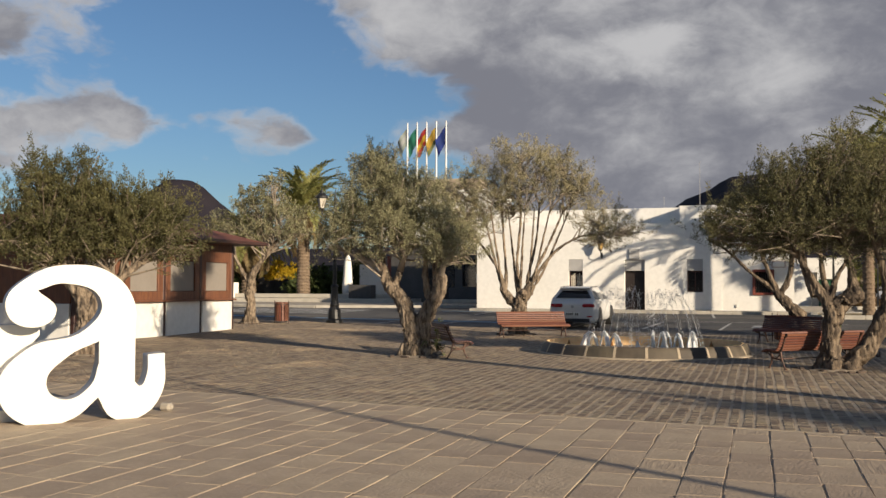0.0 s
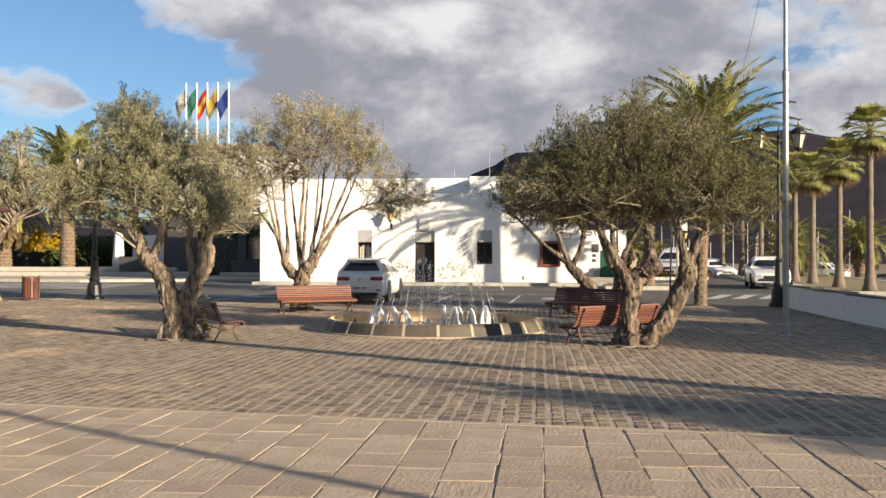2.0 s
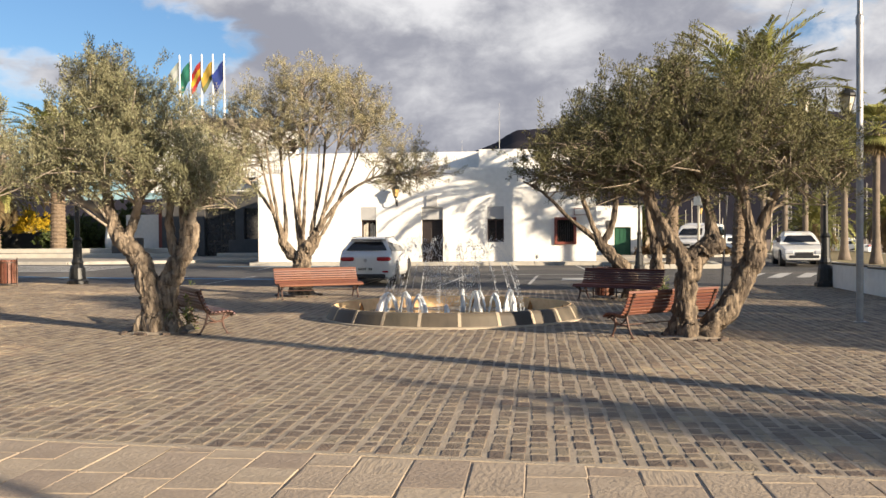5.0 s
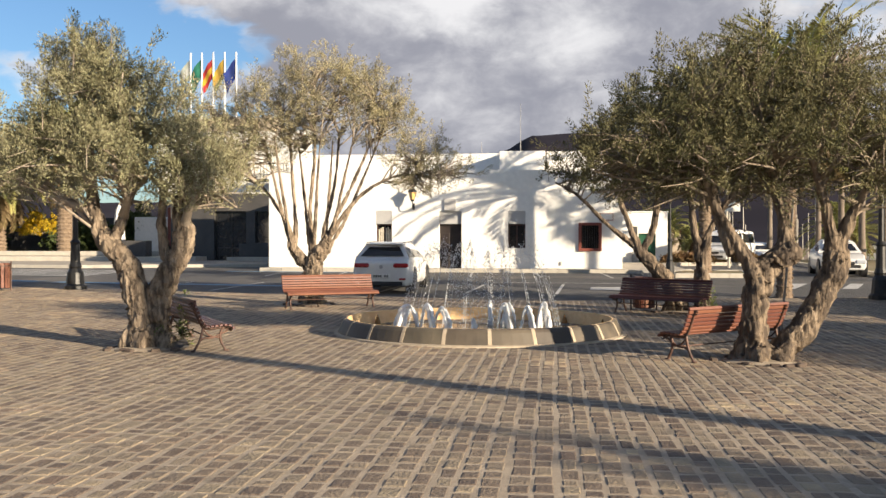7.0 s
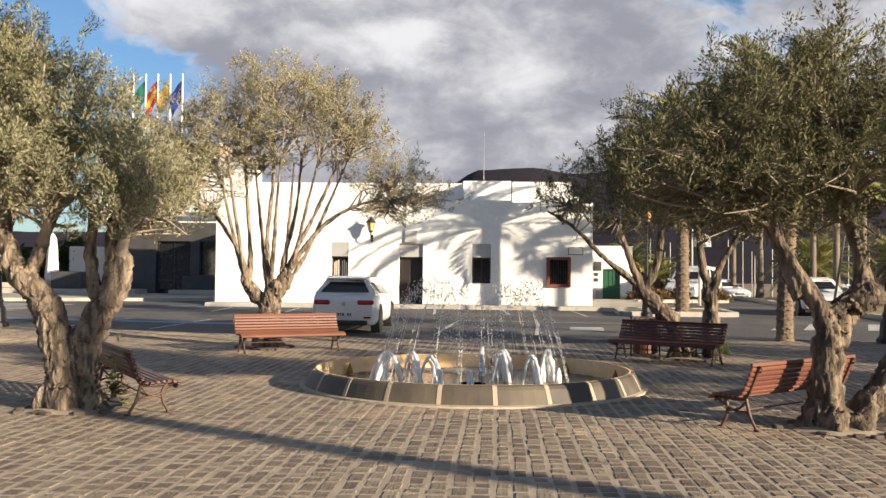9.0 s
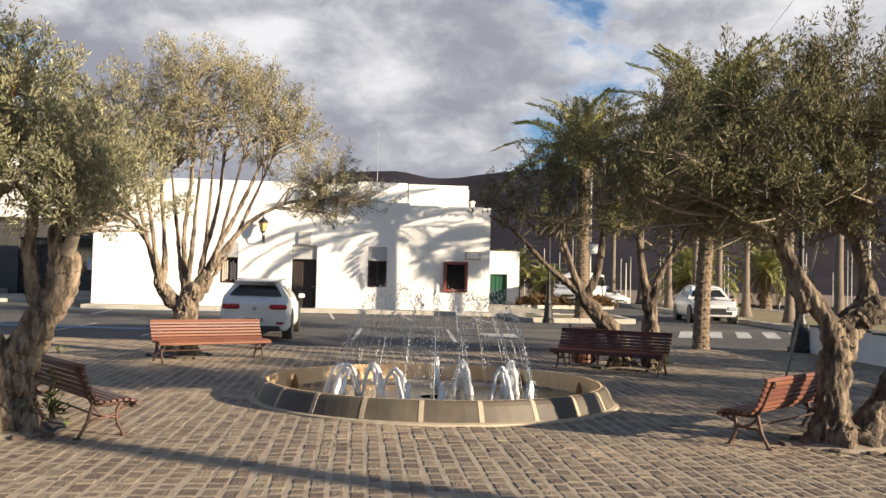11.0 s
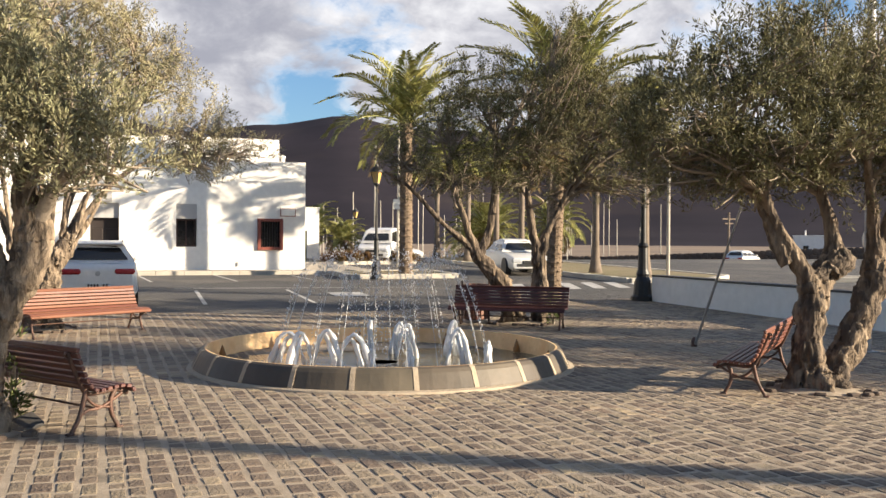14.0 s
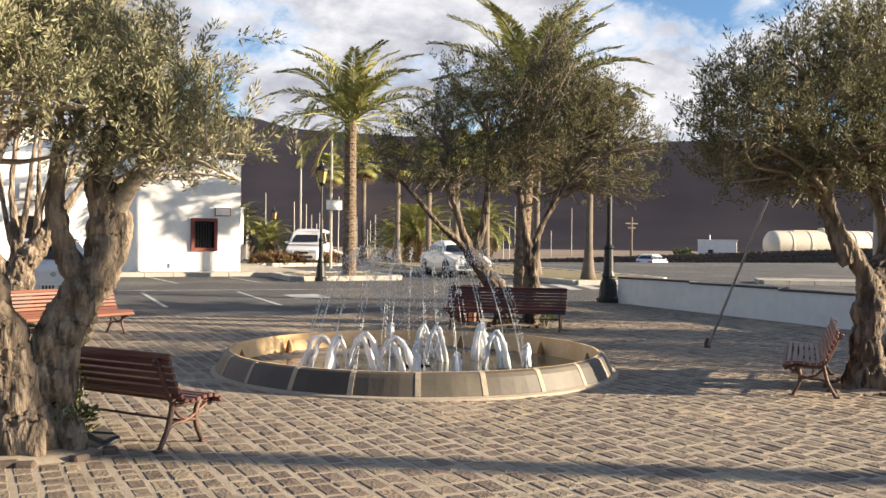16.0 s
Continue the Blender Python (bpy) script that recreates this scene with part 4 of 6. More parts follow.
def date_palm(label, at, seed, height, crown=3.0, fronds=46, girth=0.3, droop=1.0, lean=(0, 0), dry=10, z=None, group="palm trees"):
    """A date palm: trunk with frond scars, feathered arching fronds and some dry ones below."""
    rng, rs = random.Random(seed), np.random.RandomState(seed)
    palm = thing("date_palm", label, "palm tree", group, (*at, ground_z(at[1]) if z is None else z))
    bm = B()
    rows = max(6, int(height / 0.11))
    pts = [(lean[0] * (i / rows) ** 2, lean[1] * (i / rows) ** 2, -0.05 + (height + 0.05) * i / rows) for i in range(rows + 1)]
    rad = [girth * (1.12 - 0.25 * i / rows) * (1.0 + (0.06 if i % 2 else -0.04)) + (0.10 * girth if i > rows - 5 else 0) for i in range(rows + 1)]
    rad[0] *= 1.25
    tube(bm, pts, rad, 16, 0.05, rng)
    part("trunk", bm, PALMBARK, palm, "trunk ringed with old frond scars")
    # frond stubs
    st = B()
    for i in range(rows):
        for k in range(7):
            a = 2 * math.pi * (k + 0.5 * (i % 2)) / 7
            c = Vector(pts[i]) + Vector((math.cos(a), math.sin(a), 0)) * rad[i]
            box(st, c, (0.03, girth * 0.42, 0.045), 0.0, Matrix.Rotation(a, 3, "Z") @ Matrix.Rotation(radians(-25), 3, "Y"))
    tagged(part("scar_ring", st, PALMBARK, palm), kind="stuff")
    topc = Vector((lean[0], lean[1], height))
    rib, quads, dryq = B(), [], []
    for k in range(fronds + dry):
        isdry = k >= fronds
        a = k * 2.39996 + rng.uniform(-.2, .2)
        up = rng.uniform(-0.75, -0.35) if isdry else math.sin(radians(86 - 92 * (k / fronds) ** 1.1))
        L = crown * rng.uniform(0.85, 1.1) * (0.75 if isdry else 1)
        h = Vector((math.cos(a), math.sin(a), 0))
        pts_, p = [], topc + h * girth * 0.5
        ang = math.asin(max(-1, min(1, up)))
        for s_ in range(9):
            pts_.append(p.copy())
            p = p + (h * math.cos(ang) + Vector((0, 0, math.sin(ang)))) * (L / 8)
            ang -= radians(11 * droop) * (0.5 + s_ / 8)
        tube(rib, pts_, [0.035 - 0.0036 * i for i in range(9)], 4, cap=False)
        P = np.array(pts_)
        n = 64
        u = np.linspace(0.12, 1.0, n) * 8
        i0 = np.minimum(u.astype(int), 7)
        base = P[i0] + (P[i0 + 1] - P[i0]) * (u - i0)[:, None]
        dirs = unit(P[i0 + 1] - P[i0])
        sidev = unit(np.cross(dirs, np.array([0, 0, 1.0])))
        upv = np.cross(sidev, dirs)
        ll = crown * 0.17 * np.sin(np.clip(u / 8 * 1.05 + 0.1, 0, 1) * math.pi * 0.92)[:, None] + 0.1
        for sg in (-1, 1):
            ld = unit(sidev * sg * 0.8 + dirs * 0.75 + upv * 0.3 + rs.normal(size=(n, 3)) * 0.10)
            w_ = unit(np.cross(ld, upv)) * 0.026 * crown / 3
            tip = base + ld * ll - np.array([0, 0, 1.0]) * ll * 0.18
            midp = base + ld * ll * 0.5
            q = np.stack([base, midp + w_, tip, midp - w_], axis=1)
            (dryq if isdry else quads).append(q)
    part("ribs", rib, FROND, palm)
    mesh_quads("fronds", np.concatenate(quads), FROND, palm, "feathery green fronds")
    if dryq:
        mesh_quads("dry_fronds", np.concatenate(dryq), FRONDDRY, palm, "dry brown hanging fronds")
    return palm


date_palm("date palm with arching sunlit fronds at the edge of the square", (4.78, 32.0), 41, 4.9, 3.0, 40, 0.175, 0.75, (0.35, 0), dry=6)
date_palm("tall date palm with a full crown on a kerbed traffic island", (4.5, 43.2), 43, 5.5, 3.6, 30, 0.22, 0.95, z=ground_z(43.2) + 0.12, dry=1)
date_palm("broad date palm with drooping fronds on the far pavement", (-30.5, 59.5), 47, 6.3, 4.3, 60, 0.42, 1.0, dry=12)
date_palm("date palm behind the kiosk and square", (-35.5, 60.5), 53, 4.2, 3.6, 46, 0.5, 1.2, dry=26)


def fan_palm(label, at, seed, height, girth=0.2, lean=(0, 0), crown=1.3, group="fan palms"):
    """A fan palm: slim trunk flared at its foot, round head of pleated fan leaves."""
    rng, rs = random.Random(seed), np.random.RandomState(seed)
    palm = thing("fan_palm", label, "palm tree", group, (*at, ground_z(at[1])))
    n = 14
    pts = [(lean[0] * (i / n) ** 2, lean[1] * (i / n) ** 2, -0.05 + height * i / n) for i in range(n + 1)]
    tube_r = [girth * (0.62 + 0.9 * math.exp(-i * 0.8)) * (1 + 0.03 * (i % 2)) for i in range(n + 1)]
    part("trunk", tube(B(), pts, tube_r, 12, 0.04, rng), FANBARK, palm, smooth=True)
    quads, dryq, stem = [], [], B()
    c = Vector((lean[0], lean[1], height))
    for k in range(38):
        a, el = k * 2.39996, radians(80 - 150 * k / 38)
        d = Vector((math.cos(a) * math.cos(el), math.sin(a) * math.cos(el), math.sin(el)))
        e = c + d * crown * 0.55
        tube(stem, [c, e], [0.02, 0.012], 4, cap=False)
        s_ = d.cross(Vector((0, 0, 1))).normalized()
        u_ = s_.cross(d)
        rows_ = []
        for j in range(16):
            t = radians(-75 + 150 * j / 15)
            ld = d * math.cos(t) + s_ * math.sin(t)
            tip = e + ld * crown * 0.55 * rng.uniform(.85, 1.1) - Vector((0, 0, 0.14)) * crown
            w_ = (s_ * math.cos(t) - d * math.sin(t)) * 0.035 * crown
            m_ = e + ld * crown * 0.32
            rows_.append([e, m_ + w_, tip, m_ - w_])
        (dryq if k > 32 else quads).append(np.array([[list(q) for q in r] for r in rows_]))
    part("leaf_stalk", stem, FROND, palm)
    mesh_quads("fronds", np.concatenate(quads), FROND, palm, "green fan leaves")
    mesh_quads("dry_fronds", np.concatenate(dryq), FRONDDRY, palm, "dry brown skirt of leaves")
    return palm


for i, (x, y, h) in enumerate(((12.6, 40.0, 6.4), (12.5, 43.4, 5.5), (12.6, 47.6, 5.3), (12.5, 50.3, 5.6), (12.4, 53.0, 5.2), (12.3, 56.5, 5.4), (12.2, 61.0, 5.6), (12.0, 66.0, 5.8))):
    fan_palm("slim fan palm on the verge beyond the street", (x, y), 60 + i, h, 0.22, crown=1.15)

# ---- fountain ----
FC = (-2.56, 22.6)
NS = 22
fountain = thing("fountain", "round fountain with a basalt rim, ochre basin and foaming jets", "fountain", at=(*FC, 0.0))
RIM = [(2.44, 0.0), (2.44, 0.04), (2.36, 0.205), (2.33, 0.245), (2.285, 0.262)]


def ring_piece(a0, a1, prof, seg=3):
    bm = B()
    rows_ = []
    for i in range(seg + 1):
        a = a0 + (a1 - a0) * i / seg
        rows_.append([bm.verts.new((r * math.cos(a), r * math.sin(a), z)) for r, z in prof])
    for p, q in zip(rows_, rows_[1:]):
        for k in range(len(prof)):
            bm.faces.new((p[k], q[k], q[(k + 1) % len(prof)], p[(k + 1) % len(prof)]))
    bm.faces.new(rows_[0])
    bm.faces.new(rows_[-1][::-1])
    bmesh.ops.recalc_face_normals(bm, faces=bm.faces[:])
    return bm


for k in range(NS):
    a0, a1 = 2 * math.pi * k / NS, 2 * math.pi * (k + 1) / NS
    g0 = 0.026 / 2.3
    part("rim_stone", ring_piece(a0 + g0, a1 - g0, RIM + [(2.28, 0.0)], 4), BASALT, fountain, "dark basalt rim stone" if k == 0 else "")
    part("rim_joint", ring_piece(a1 - g0 * 1.04, a1 + g0 * 1.04, [(2.435, 0.0), (2.445, 0.042), (2.364, 0.208), (2.333, 0.249), (2.287, 0.265), (2.287, 0.0)], 2), RIMJOINT, fountain, "pale mortar joint" if k == 0 else "")
bm = B()
seg = 64
prof = [(2.287, 0.262), (2.262, 0.262), (2.25, -0.06), (2.2, -0.12)]
rows_ = [[bm.verts.new((r * math.cos(2 * math.pi * i / seg), r * math.sin(2 * math.pi * i / seg), z)) for i in range(seg)] for r, z in prof]
for p, q in zip(rows_, rows_[1:]):
    for i in range(seg):
        bm.faces.new((p[i], q[i], q[(i + 1) % seg], p[(i + 1) % seg]))
bm.faces.new(rows_[-1])
bmesh.ops.recalc_face_normals(bm, faces=bm.faces[:])
for f in bm.faces:
    if f.normal.dot(Vector((f.calc_center_median().x, f.calc_center_median().y, -1))) > 0:
        f.normal_flip()
bm2 = ring_piece(0, 2 * math.pi - 0.001, [(2.441, -0.02), (2.52, -0.02), (2.50, 0.022), (2.441, 0.034)], 88)
part("cement_foot", bm2, RIMJOINT, fountain, "thin pale cement foot round the rim")
part("basin", bm, POOL, fountain, "ochre painted basin wall")
part("water_surface", lathe(B(), [(2.245, 0.02), (1.0, 0.022), (0.2, 0.02)], 48), WATER, fountain, "rippled shallow water")
# dark cones stand in for the arch-shaped niches painted on the basin wall
for k in range(10):
    a = 2 * math.pi * (k + 0.3) / 10
    bm = lathe(B(), [(0.055, 0), (0.05, 0.05), (0.02, 0.14), (0.005, 0.18)], 10)
    ob = part("pool_lamp", bm, material("dark_ochre_cap", (0.30, 0.13, 0.03), 0.6) if k == 0 else bpy.data.materials["dark_ochre_cap"], fountain)
    ob.matrix_basis = pose(2.17 * math.cos(a), 2.17 * math.sin(a), 0.03)
frng = random.Random(8)
JETS = [(-1.0, -0.3, 0.50, -0.36, -0.22), (-1.0, -0.28, 0.52, 0.30, -0.30), (-1.05, -0.1, 0.47, -0.45, 0.1), (-0.75, -0.55, 0.48, 0.36, -0.25), (0.09, 1.0, 0.50, 0.05, 0.03), (0.3, 0.3, 0.50, 0.24, -0.1),
        (0.6, 0.7, 0.47, -0.24, 0.1), (0.72, -0.5, 0.50, 0.26, -0.12), (1.0, 0.2, 0.52, 0.22, 0.15), (1.22, 0.4, 0.50, -0.22, -0.12), (-0.45, -0.95, 0.32, 0.05, 0.0), (-0.03, -1.15, 0.33, 0.05, 0.02), (1.18, -0.72, 0.34, 0.05, 0.02)]
for x, y, h, rx_, ry_ in JETS:
    bm = B()
    for s_ in (0, 1):
        f_ = 1.0 - 0.22 * s_
        pts = [(x + rx_ * f_ * u + frng.uniform(-.010, .010), y + 0.05 * s_ + ry_ * f_ * u + frng.uniform(-.010, .010), 0.02 + 4 * (h - 0.04) * u * (1 - u) * (1 - 0.12 * s_)) for u in [i / 15 for i in range(16)]]
        tube(bm, pts, [0.013 + 0.024 * (i / 15) ** 1.3 + frng.uniform(-.004, .007) for i in range(16)], 9, 0.45, frng)
    part("water_jet", bm, FOAM, fountain, "white foaming jet", True)
for k in range(22):
    a = 2 * math.pi * (k + 0.2) / 22
    pts = [((1.42 - 1.15 * u) * math.cos(a), (1.42 - 1.15 * u) * math.sin(a), -0.03 + 4 * 1.36 * u * (1 - u * 0.98)) for u in [i / 22 for i in range(9)]]
    part("water_stream", tube(B(), pts, [0.002 + 0.0015 * (i % 2) for i in range(9)], 5, 0.3, frng), DROP, fountain, "thin rising water stream" if k == 0 else "", True)
dv, df = [], []
for k in range(22):
    a = 2 * math.pi * (k + 0.4 * frng.random()) / 22
    v0 = frng.uniform(0.9, 1.1)
    for i in range(170):
        u = i / 169
        if frng.random() < 0.15:
            continue
        r = 1.42 - 1.15 * u * frng.uniform(0.97, 1.03)
        z = 0.06 + 4 * 1.32 * v0 * u * (1 - u * 0.98) + frng.gauss(0, 0.015 + 0.05 * u)
        if z < 0.06:
            continue
        c = Vector((r * math.cos(a), r * math.sin(a), z)) + Vector((frng.gauss(0, 1), frng.gauss(0, 1), frng.gauss(0, 1))) * (0.006 + 0.05 * max(0, u - 0.3))
        s_ = frng.uniform(0.004, 0.0095)
        b0 = len(dv)
        dv += [c + Vector(o) * s_ for o in ((1, 0, 0), (-1, 0, 0), (0, 1, 0), (0, -1, 0), (0, 0, 1.8), (0, 0, -1.8))]
        df += [(b0 + p, b0 + q, b0 + t) for p, q, t in ((0, 2, 4), (2, 1, 4), (1, 3, 4), (3, 0, 4), (2, 0, 5), (1, 2, 5), (3, 1, 5), (0, 3, 5))]
ob = part("water_spray", (dv, df), DROP, fountain, "fine arching water drops", True)
tagged(ob, kind="stuff")

# ---- benches ----
SLATS = [(-0.32, 0.385, 60), (-0.27, 0.425, 15), (-0.205, 0.435, 0), (-0.14, 0.432, -4), (-0.075, 0.425, -5), (-0.01, 0.418, -3), (0.055, 0.425, 20), (0.105, 0.468, 52), (0.14, 0.525, 65), (0.165, 0.587, 70),
         (0.188, 0.65, 71), (0.21, 0.713, 72), (0.232, 0.776, 74), (0.24, 0.83, 100)]


def bench(label, at, turn, wood, length=1.98, size=1.0, high=0.87):
    """A slatted bench with a curled back on two cast-iron frames."""
    ob = thing("bench", label, "bench", "benches round the fountain", (*at, ground_z(at[1])), turn)
    ob.scale = (size, size, high)
    slat_me = None
    for y, z, tilt in SLATS:
        if slat_me is None:
            bm = box(B(), (0, 0, 0), (length, 0.050, 0.036), 0.006)
            s0 = part("slat", bm, wood, ob)
            slat_me = s0.data
        else:
            s0 = new("slat", slat_me)
            s0.parent = ob
        s0.matrix_basis = pose(0, y, z, tilt, 0, 0)
    for sx in (-1, 1):
        x = sx * (length / 2 - 0.11)
        bm = B()
        tube(bm, curve_points([(x, -0.32, 0.335), (x, -0.2, 0.385), (x, -0.02, 0.372), (x, 0.10, 0.40), (x, 0.185, 0.58), (x, 0.25, 0.75), (x, 0.27, 0.80)], 20), 0.017, 6, flat=1.4)
        tube(bm, curve_points([(x, 0.09, 0.45), (x, 0.11, 0.34), (x, 0.15, 0.18), (x, 0.21, 0.06), (x, 0.245, 0.0)], 14), [0.024 - 0.0004 * i for i in range(14)], 6)
        tube(bm, curve_points([(x, -0.20, 0.40), (x, -0.15, 0.29), (x, -0.16, 0.16), (x, -0.205, 0.06), (x, -0.235, 0.0)], 14), [0.024 - 0.0004 * i for i in range(14)], 6)
        tube(bm, curve_points([(x, -0.30, 0.37), (x, -0.19, 0.30), (x, -0.04, 0.225), (x, 0.08, 0.22), (x, 0.155, 0.17)], 12), 0.017, 6)
        tube(bm, curve_points([(x, 0.10, 0.36), (x, 0.02, 0.27), (x, -0.07, 0.235), (x, -0.15, 0.22)], 10), 0.015, 6)
        tube(bm, [(x, 0.27 + 0.034 * math.cos(a_), 0.775 + 0.034 * math.sin(a_)) for a_ in [k_ * math.pi / 6 for k_ in range(12)]], 0.012, 5)
        box(bm, (x, -0.235, 0.012), (0.05, 0.07, 0.024), 0.006)
        box(bm, (x, 0.245, 0.012), (0.05, 0.07, 0.024), 0.006)
        part("iron_frame", bm, IRON, ob, "rusty curled cast-iron leg frame", True)
    part("brace", tube(B(), [(-length / 2 + 0.11, 0.0, 0.23), (length / 2 - 0.11, 0.0, 0.23)], 0.012, 6), IRON, ob)
    return ob


bench("sunlit red wooden bench with iron legs before an olive tree", (-6.30, 27.12), 32, SLAT, 2.3, 0.93)
bench("red wooden bench behind the fountain, darkened for the shade", (0.92, 26.25), -37.7, SLATSHADE, 2.3, 0.93)
bench("red wooden bench with its back to a forked olive tree", (1.08, 19.62), -138, SLAT, 2.3, 0.92, 0.84)
bench("red wooden bench beside a gnarled olive trunk, darkened for its shade", (-6.72, 20.10), 124, SLATSHADE, 2.45, 0.97, 0.86)

# ---- big letters ----
def letter(name, label, at, turn, outlines, depth):
    """A solid letter from closed outlines of knots (x, z, sharp)."""
    cu = bpy.data.curves.new(name, "CURVE")
    cu.dimensions, cu.fill_mode, cu.extrude, cu.bevel_depth, cu.resolution_u = "2D", "BOTH", depth / 2, 0.004, 8
    for knots in outlines:
        sp = cu.splines.new("BEZIER")
        sp.bezier_points.add(len(knots) - 1)
        sp.use_cyclic_u = True
        for p, (x, z, sharp) in zip(sp.bezier_points, knots):
            p.co = (x, z, 0)
            p.handle_left_type = p.handle_right_type = "VECTOR" if sharp else "AUTO"
    tmp = bpy.data.objects.new(name, cu)
    me = bpy.data.meshes.new_from_object(tmp)
    bpy.data.objects.remove(tmp)
    me.materials.clear()
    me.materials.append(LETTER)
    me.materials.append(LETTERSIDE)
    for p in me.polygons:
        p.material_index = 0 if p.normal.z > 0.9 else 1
    ob = new(name, me)
    ob.matrix_basis = pose(*at, 90, 0, turn)
    return tagged(ob, label, "letter", "big letters")


A_OUT = [(1.82, .75, 1), (1.63, .74, 1), (1.61, .48, 0), (1.54, .375, 0), (1.475, .43, 1), (1.475, 1.0, 1), (1.46, 1.36, 0), (1.22, 1.68, 0), (.80, 1.79, 0), (.30, 1.64, 0), (.08, 1.32, 0), (.30, 1.09, 0),
         (.60, 1.25, 0), (.40, 1.50, 1), (.70, 1.58, 0), (1.09, 1.38, 0), (.92, 1.05, 0), (.30, .84, 0), (.02, .42, 0), (.30, .01, 0), (.78, .04, 0), (1.07, .27, 1), (1.24, .02, 0), (1.55, .02, 0), (1.79, .28, 0)]
A_HOLE = [(1.075, .92, 1), (.72, .74, 0), (.51, .45, 0), (.68, .265, 0), (.98, .40, 0), (1.075, .66, 1)]
lx, ly = Vector((0.65, 0.76)), Vector((-7.98, 8.24))
letter("letter_a", "huge white free-standing letter a on the stone slabs", (*ly, 0.0), 49.4, [A_OUT, A_HOLE], 0.26)
Z_OUT = [(0, .0, 1), (1.3, .0, 1), (1.3, .30, 1), (1.18, .30, 1), (1.1, .13, 1), (.55, .13, 1), (1.28, .98, 1), (1.28, 1.10, 1), (.05, 1.10, 1), (.05, .75, 1), (.15, .75, 1), (.25, .97, 1), (.75, .97, 1), (0, .12, 1)]
zp = ly - lx * 0.80 + Vector((-0.30, 0.26))
letter("letter_z", "white free-standing letter z behind the letter a", (*zp, 0.0), 49.4, [Z_OUT], 0.26)
st = part("stone", box(B(), (0, 0, 0.05), (0.16, 0.12, 0.1), 0.03), PAVE, None)
st.location = (-6.95, 9.95, 0)
tagged(st, "small pale loose stone beside the big letter", "stone")

# ---- kiosk and left side ----
kiosk = thing("kiosk", "wooden kiosk with a white base and a hipped red-brown roof", "kiosk", at=(-19.2, 24.0, 0.02))
KX, KY = 2.2, 3.85
for x, sy in ((KX, 1), (-KX, 1)):
    for k in range(4):
        y0 = -KY + k * (2 * KY / 4)
        part("base_panel", box(B(), (x, y0 + KY / 4, 0.52), (0.18, 2 * KY / 4 - 0.16, 1.04), 0.01), WHITE, kiosk, "white painted base panel" if k == 0 else "")
        part("shutter", box(B(), (x - 0.03 * (1 if x > 0 else -1), y0 + KY / 4, 1.83), (0.06, 2 * KY / 4 - 0.42, 0.95), 0.01), BLIND, kiosk, "closed pale shutter" if k == 0 else "")
        bm = B()
        box(bm, (x, y0 + KY / 4, 1.2), (0.12, 2 * KY / 4 - 0.14, 0.3), 0.01)
        box(bm, (x, y0 + KY / 4, 2.62), (0.12, 2 * KY / 4 - 0.14, 0.66), 0.01)
        box(bm, (x, y0 + 0.19, 1.83), (0.12, 0.24, 0.96), 0.01)
        box(bm, (x, y0 + 2 * KY / 4 - 0.19, 1.83), (0.12, 0.24, 0.96), 0.01)
        part("window_frame", bm, KIOSKWOOD, kiosk)
for y in (-KY, KY):
    part("end_base", box(B(), (0, y, 0.52), (2 * KX - 0.2, 0.18, 1.04), 0.01), WHITE, kiosk)
    part("end_wall", box(B(), (0, y, 1.97), (2 * KX - 0.16, 0.12, 1.86), 0.01), KIOSKWOOD, kiosk)
for x in (-KX, KX):
    for k in range(5):
        part("post", box(B(), (x, -KY + k * KY / 2, 1.47), (0.13, 0.13, 2.94), 0.015), DARKWOOD, kiosk)
part("counter", box(B(), (KX + 0.08, 0, 1.06), (0.3, 2 * KY, 0.05), 0.01), KIOSKWOOD, kiosk)
part("floor", box(B(), (0, 0, 0.04), (2 * KX, 2 * KY, 0.08)), PAVE, kiosk)
bm = B()
rv = [bm.verts.new(p) for p in ((KX + .9, -KY - .9, 3.0), (KX + .9, KY + .9, 3.0), (-KX - .9, KY + .9, 3.0), (-KX - .9, -KY - .9, 3.0), (1.5, -KY + 1.0, 3.5), (1.5, KY - 1.0, 3.5), (-1.5, KY - 1.0, 3.5), (-1.5, -KY + 1.0, 3.5), (0, -1.3, 4.2), (0, 1.3, 4.2))]
for f in ((0, 1, 5, 4), (1, 2, 6, 5), (2, 3, 7, 6), (3, 0, 4, 7), (4, 5, 9, 8), (5, 6, 9), (6, 7, 8, 9), (7, 4, 8), (3, 2, 1, 0)):
    bm.faces.new([rv[i] for i in f])
part("roof", bm, ROOFTILE, kiosk, "flared red-brown hipped roof")
part("eave_board", box(B(), (0, 0, 2.95), (2 * KX + 1.84, 2 * KY + 1.84, 0.10), 0.01), DARKWOOD, kiosk)
part("finial", lathe(B(), [(0.1, 4.12), (0.06, 4.3), (0.09, 4.4), (0.01, 4.55)], 10), ROOFTILE, kiosk)

side_house = thing("white_house", "plain white house behind the kiosk", "building")
part("wall", box(B(), (-30.2, 31.5, 1.6), (10.0, 6.0, 3.3), 0.02), WHITE, side_house)
part("roof", box(B(), (-30.2, 31.5, 3.3), (10.2, 6.2, 0.14), 0.02), WHITE, side_house)
part("window", box(B(), (-25.18, 31.0, 1.9), (0.06, 0.9, 1.0), 0.01), DARKGLASS, side_house)

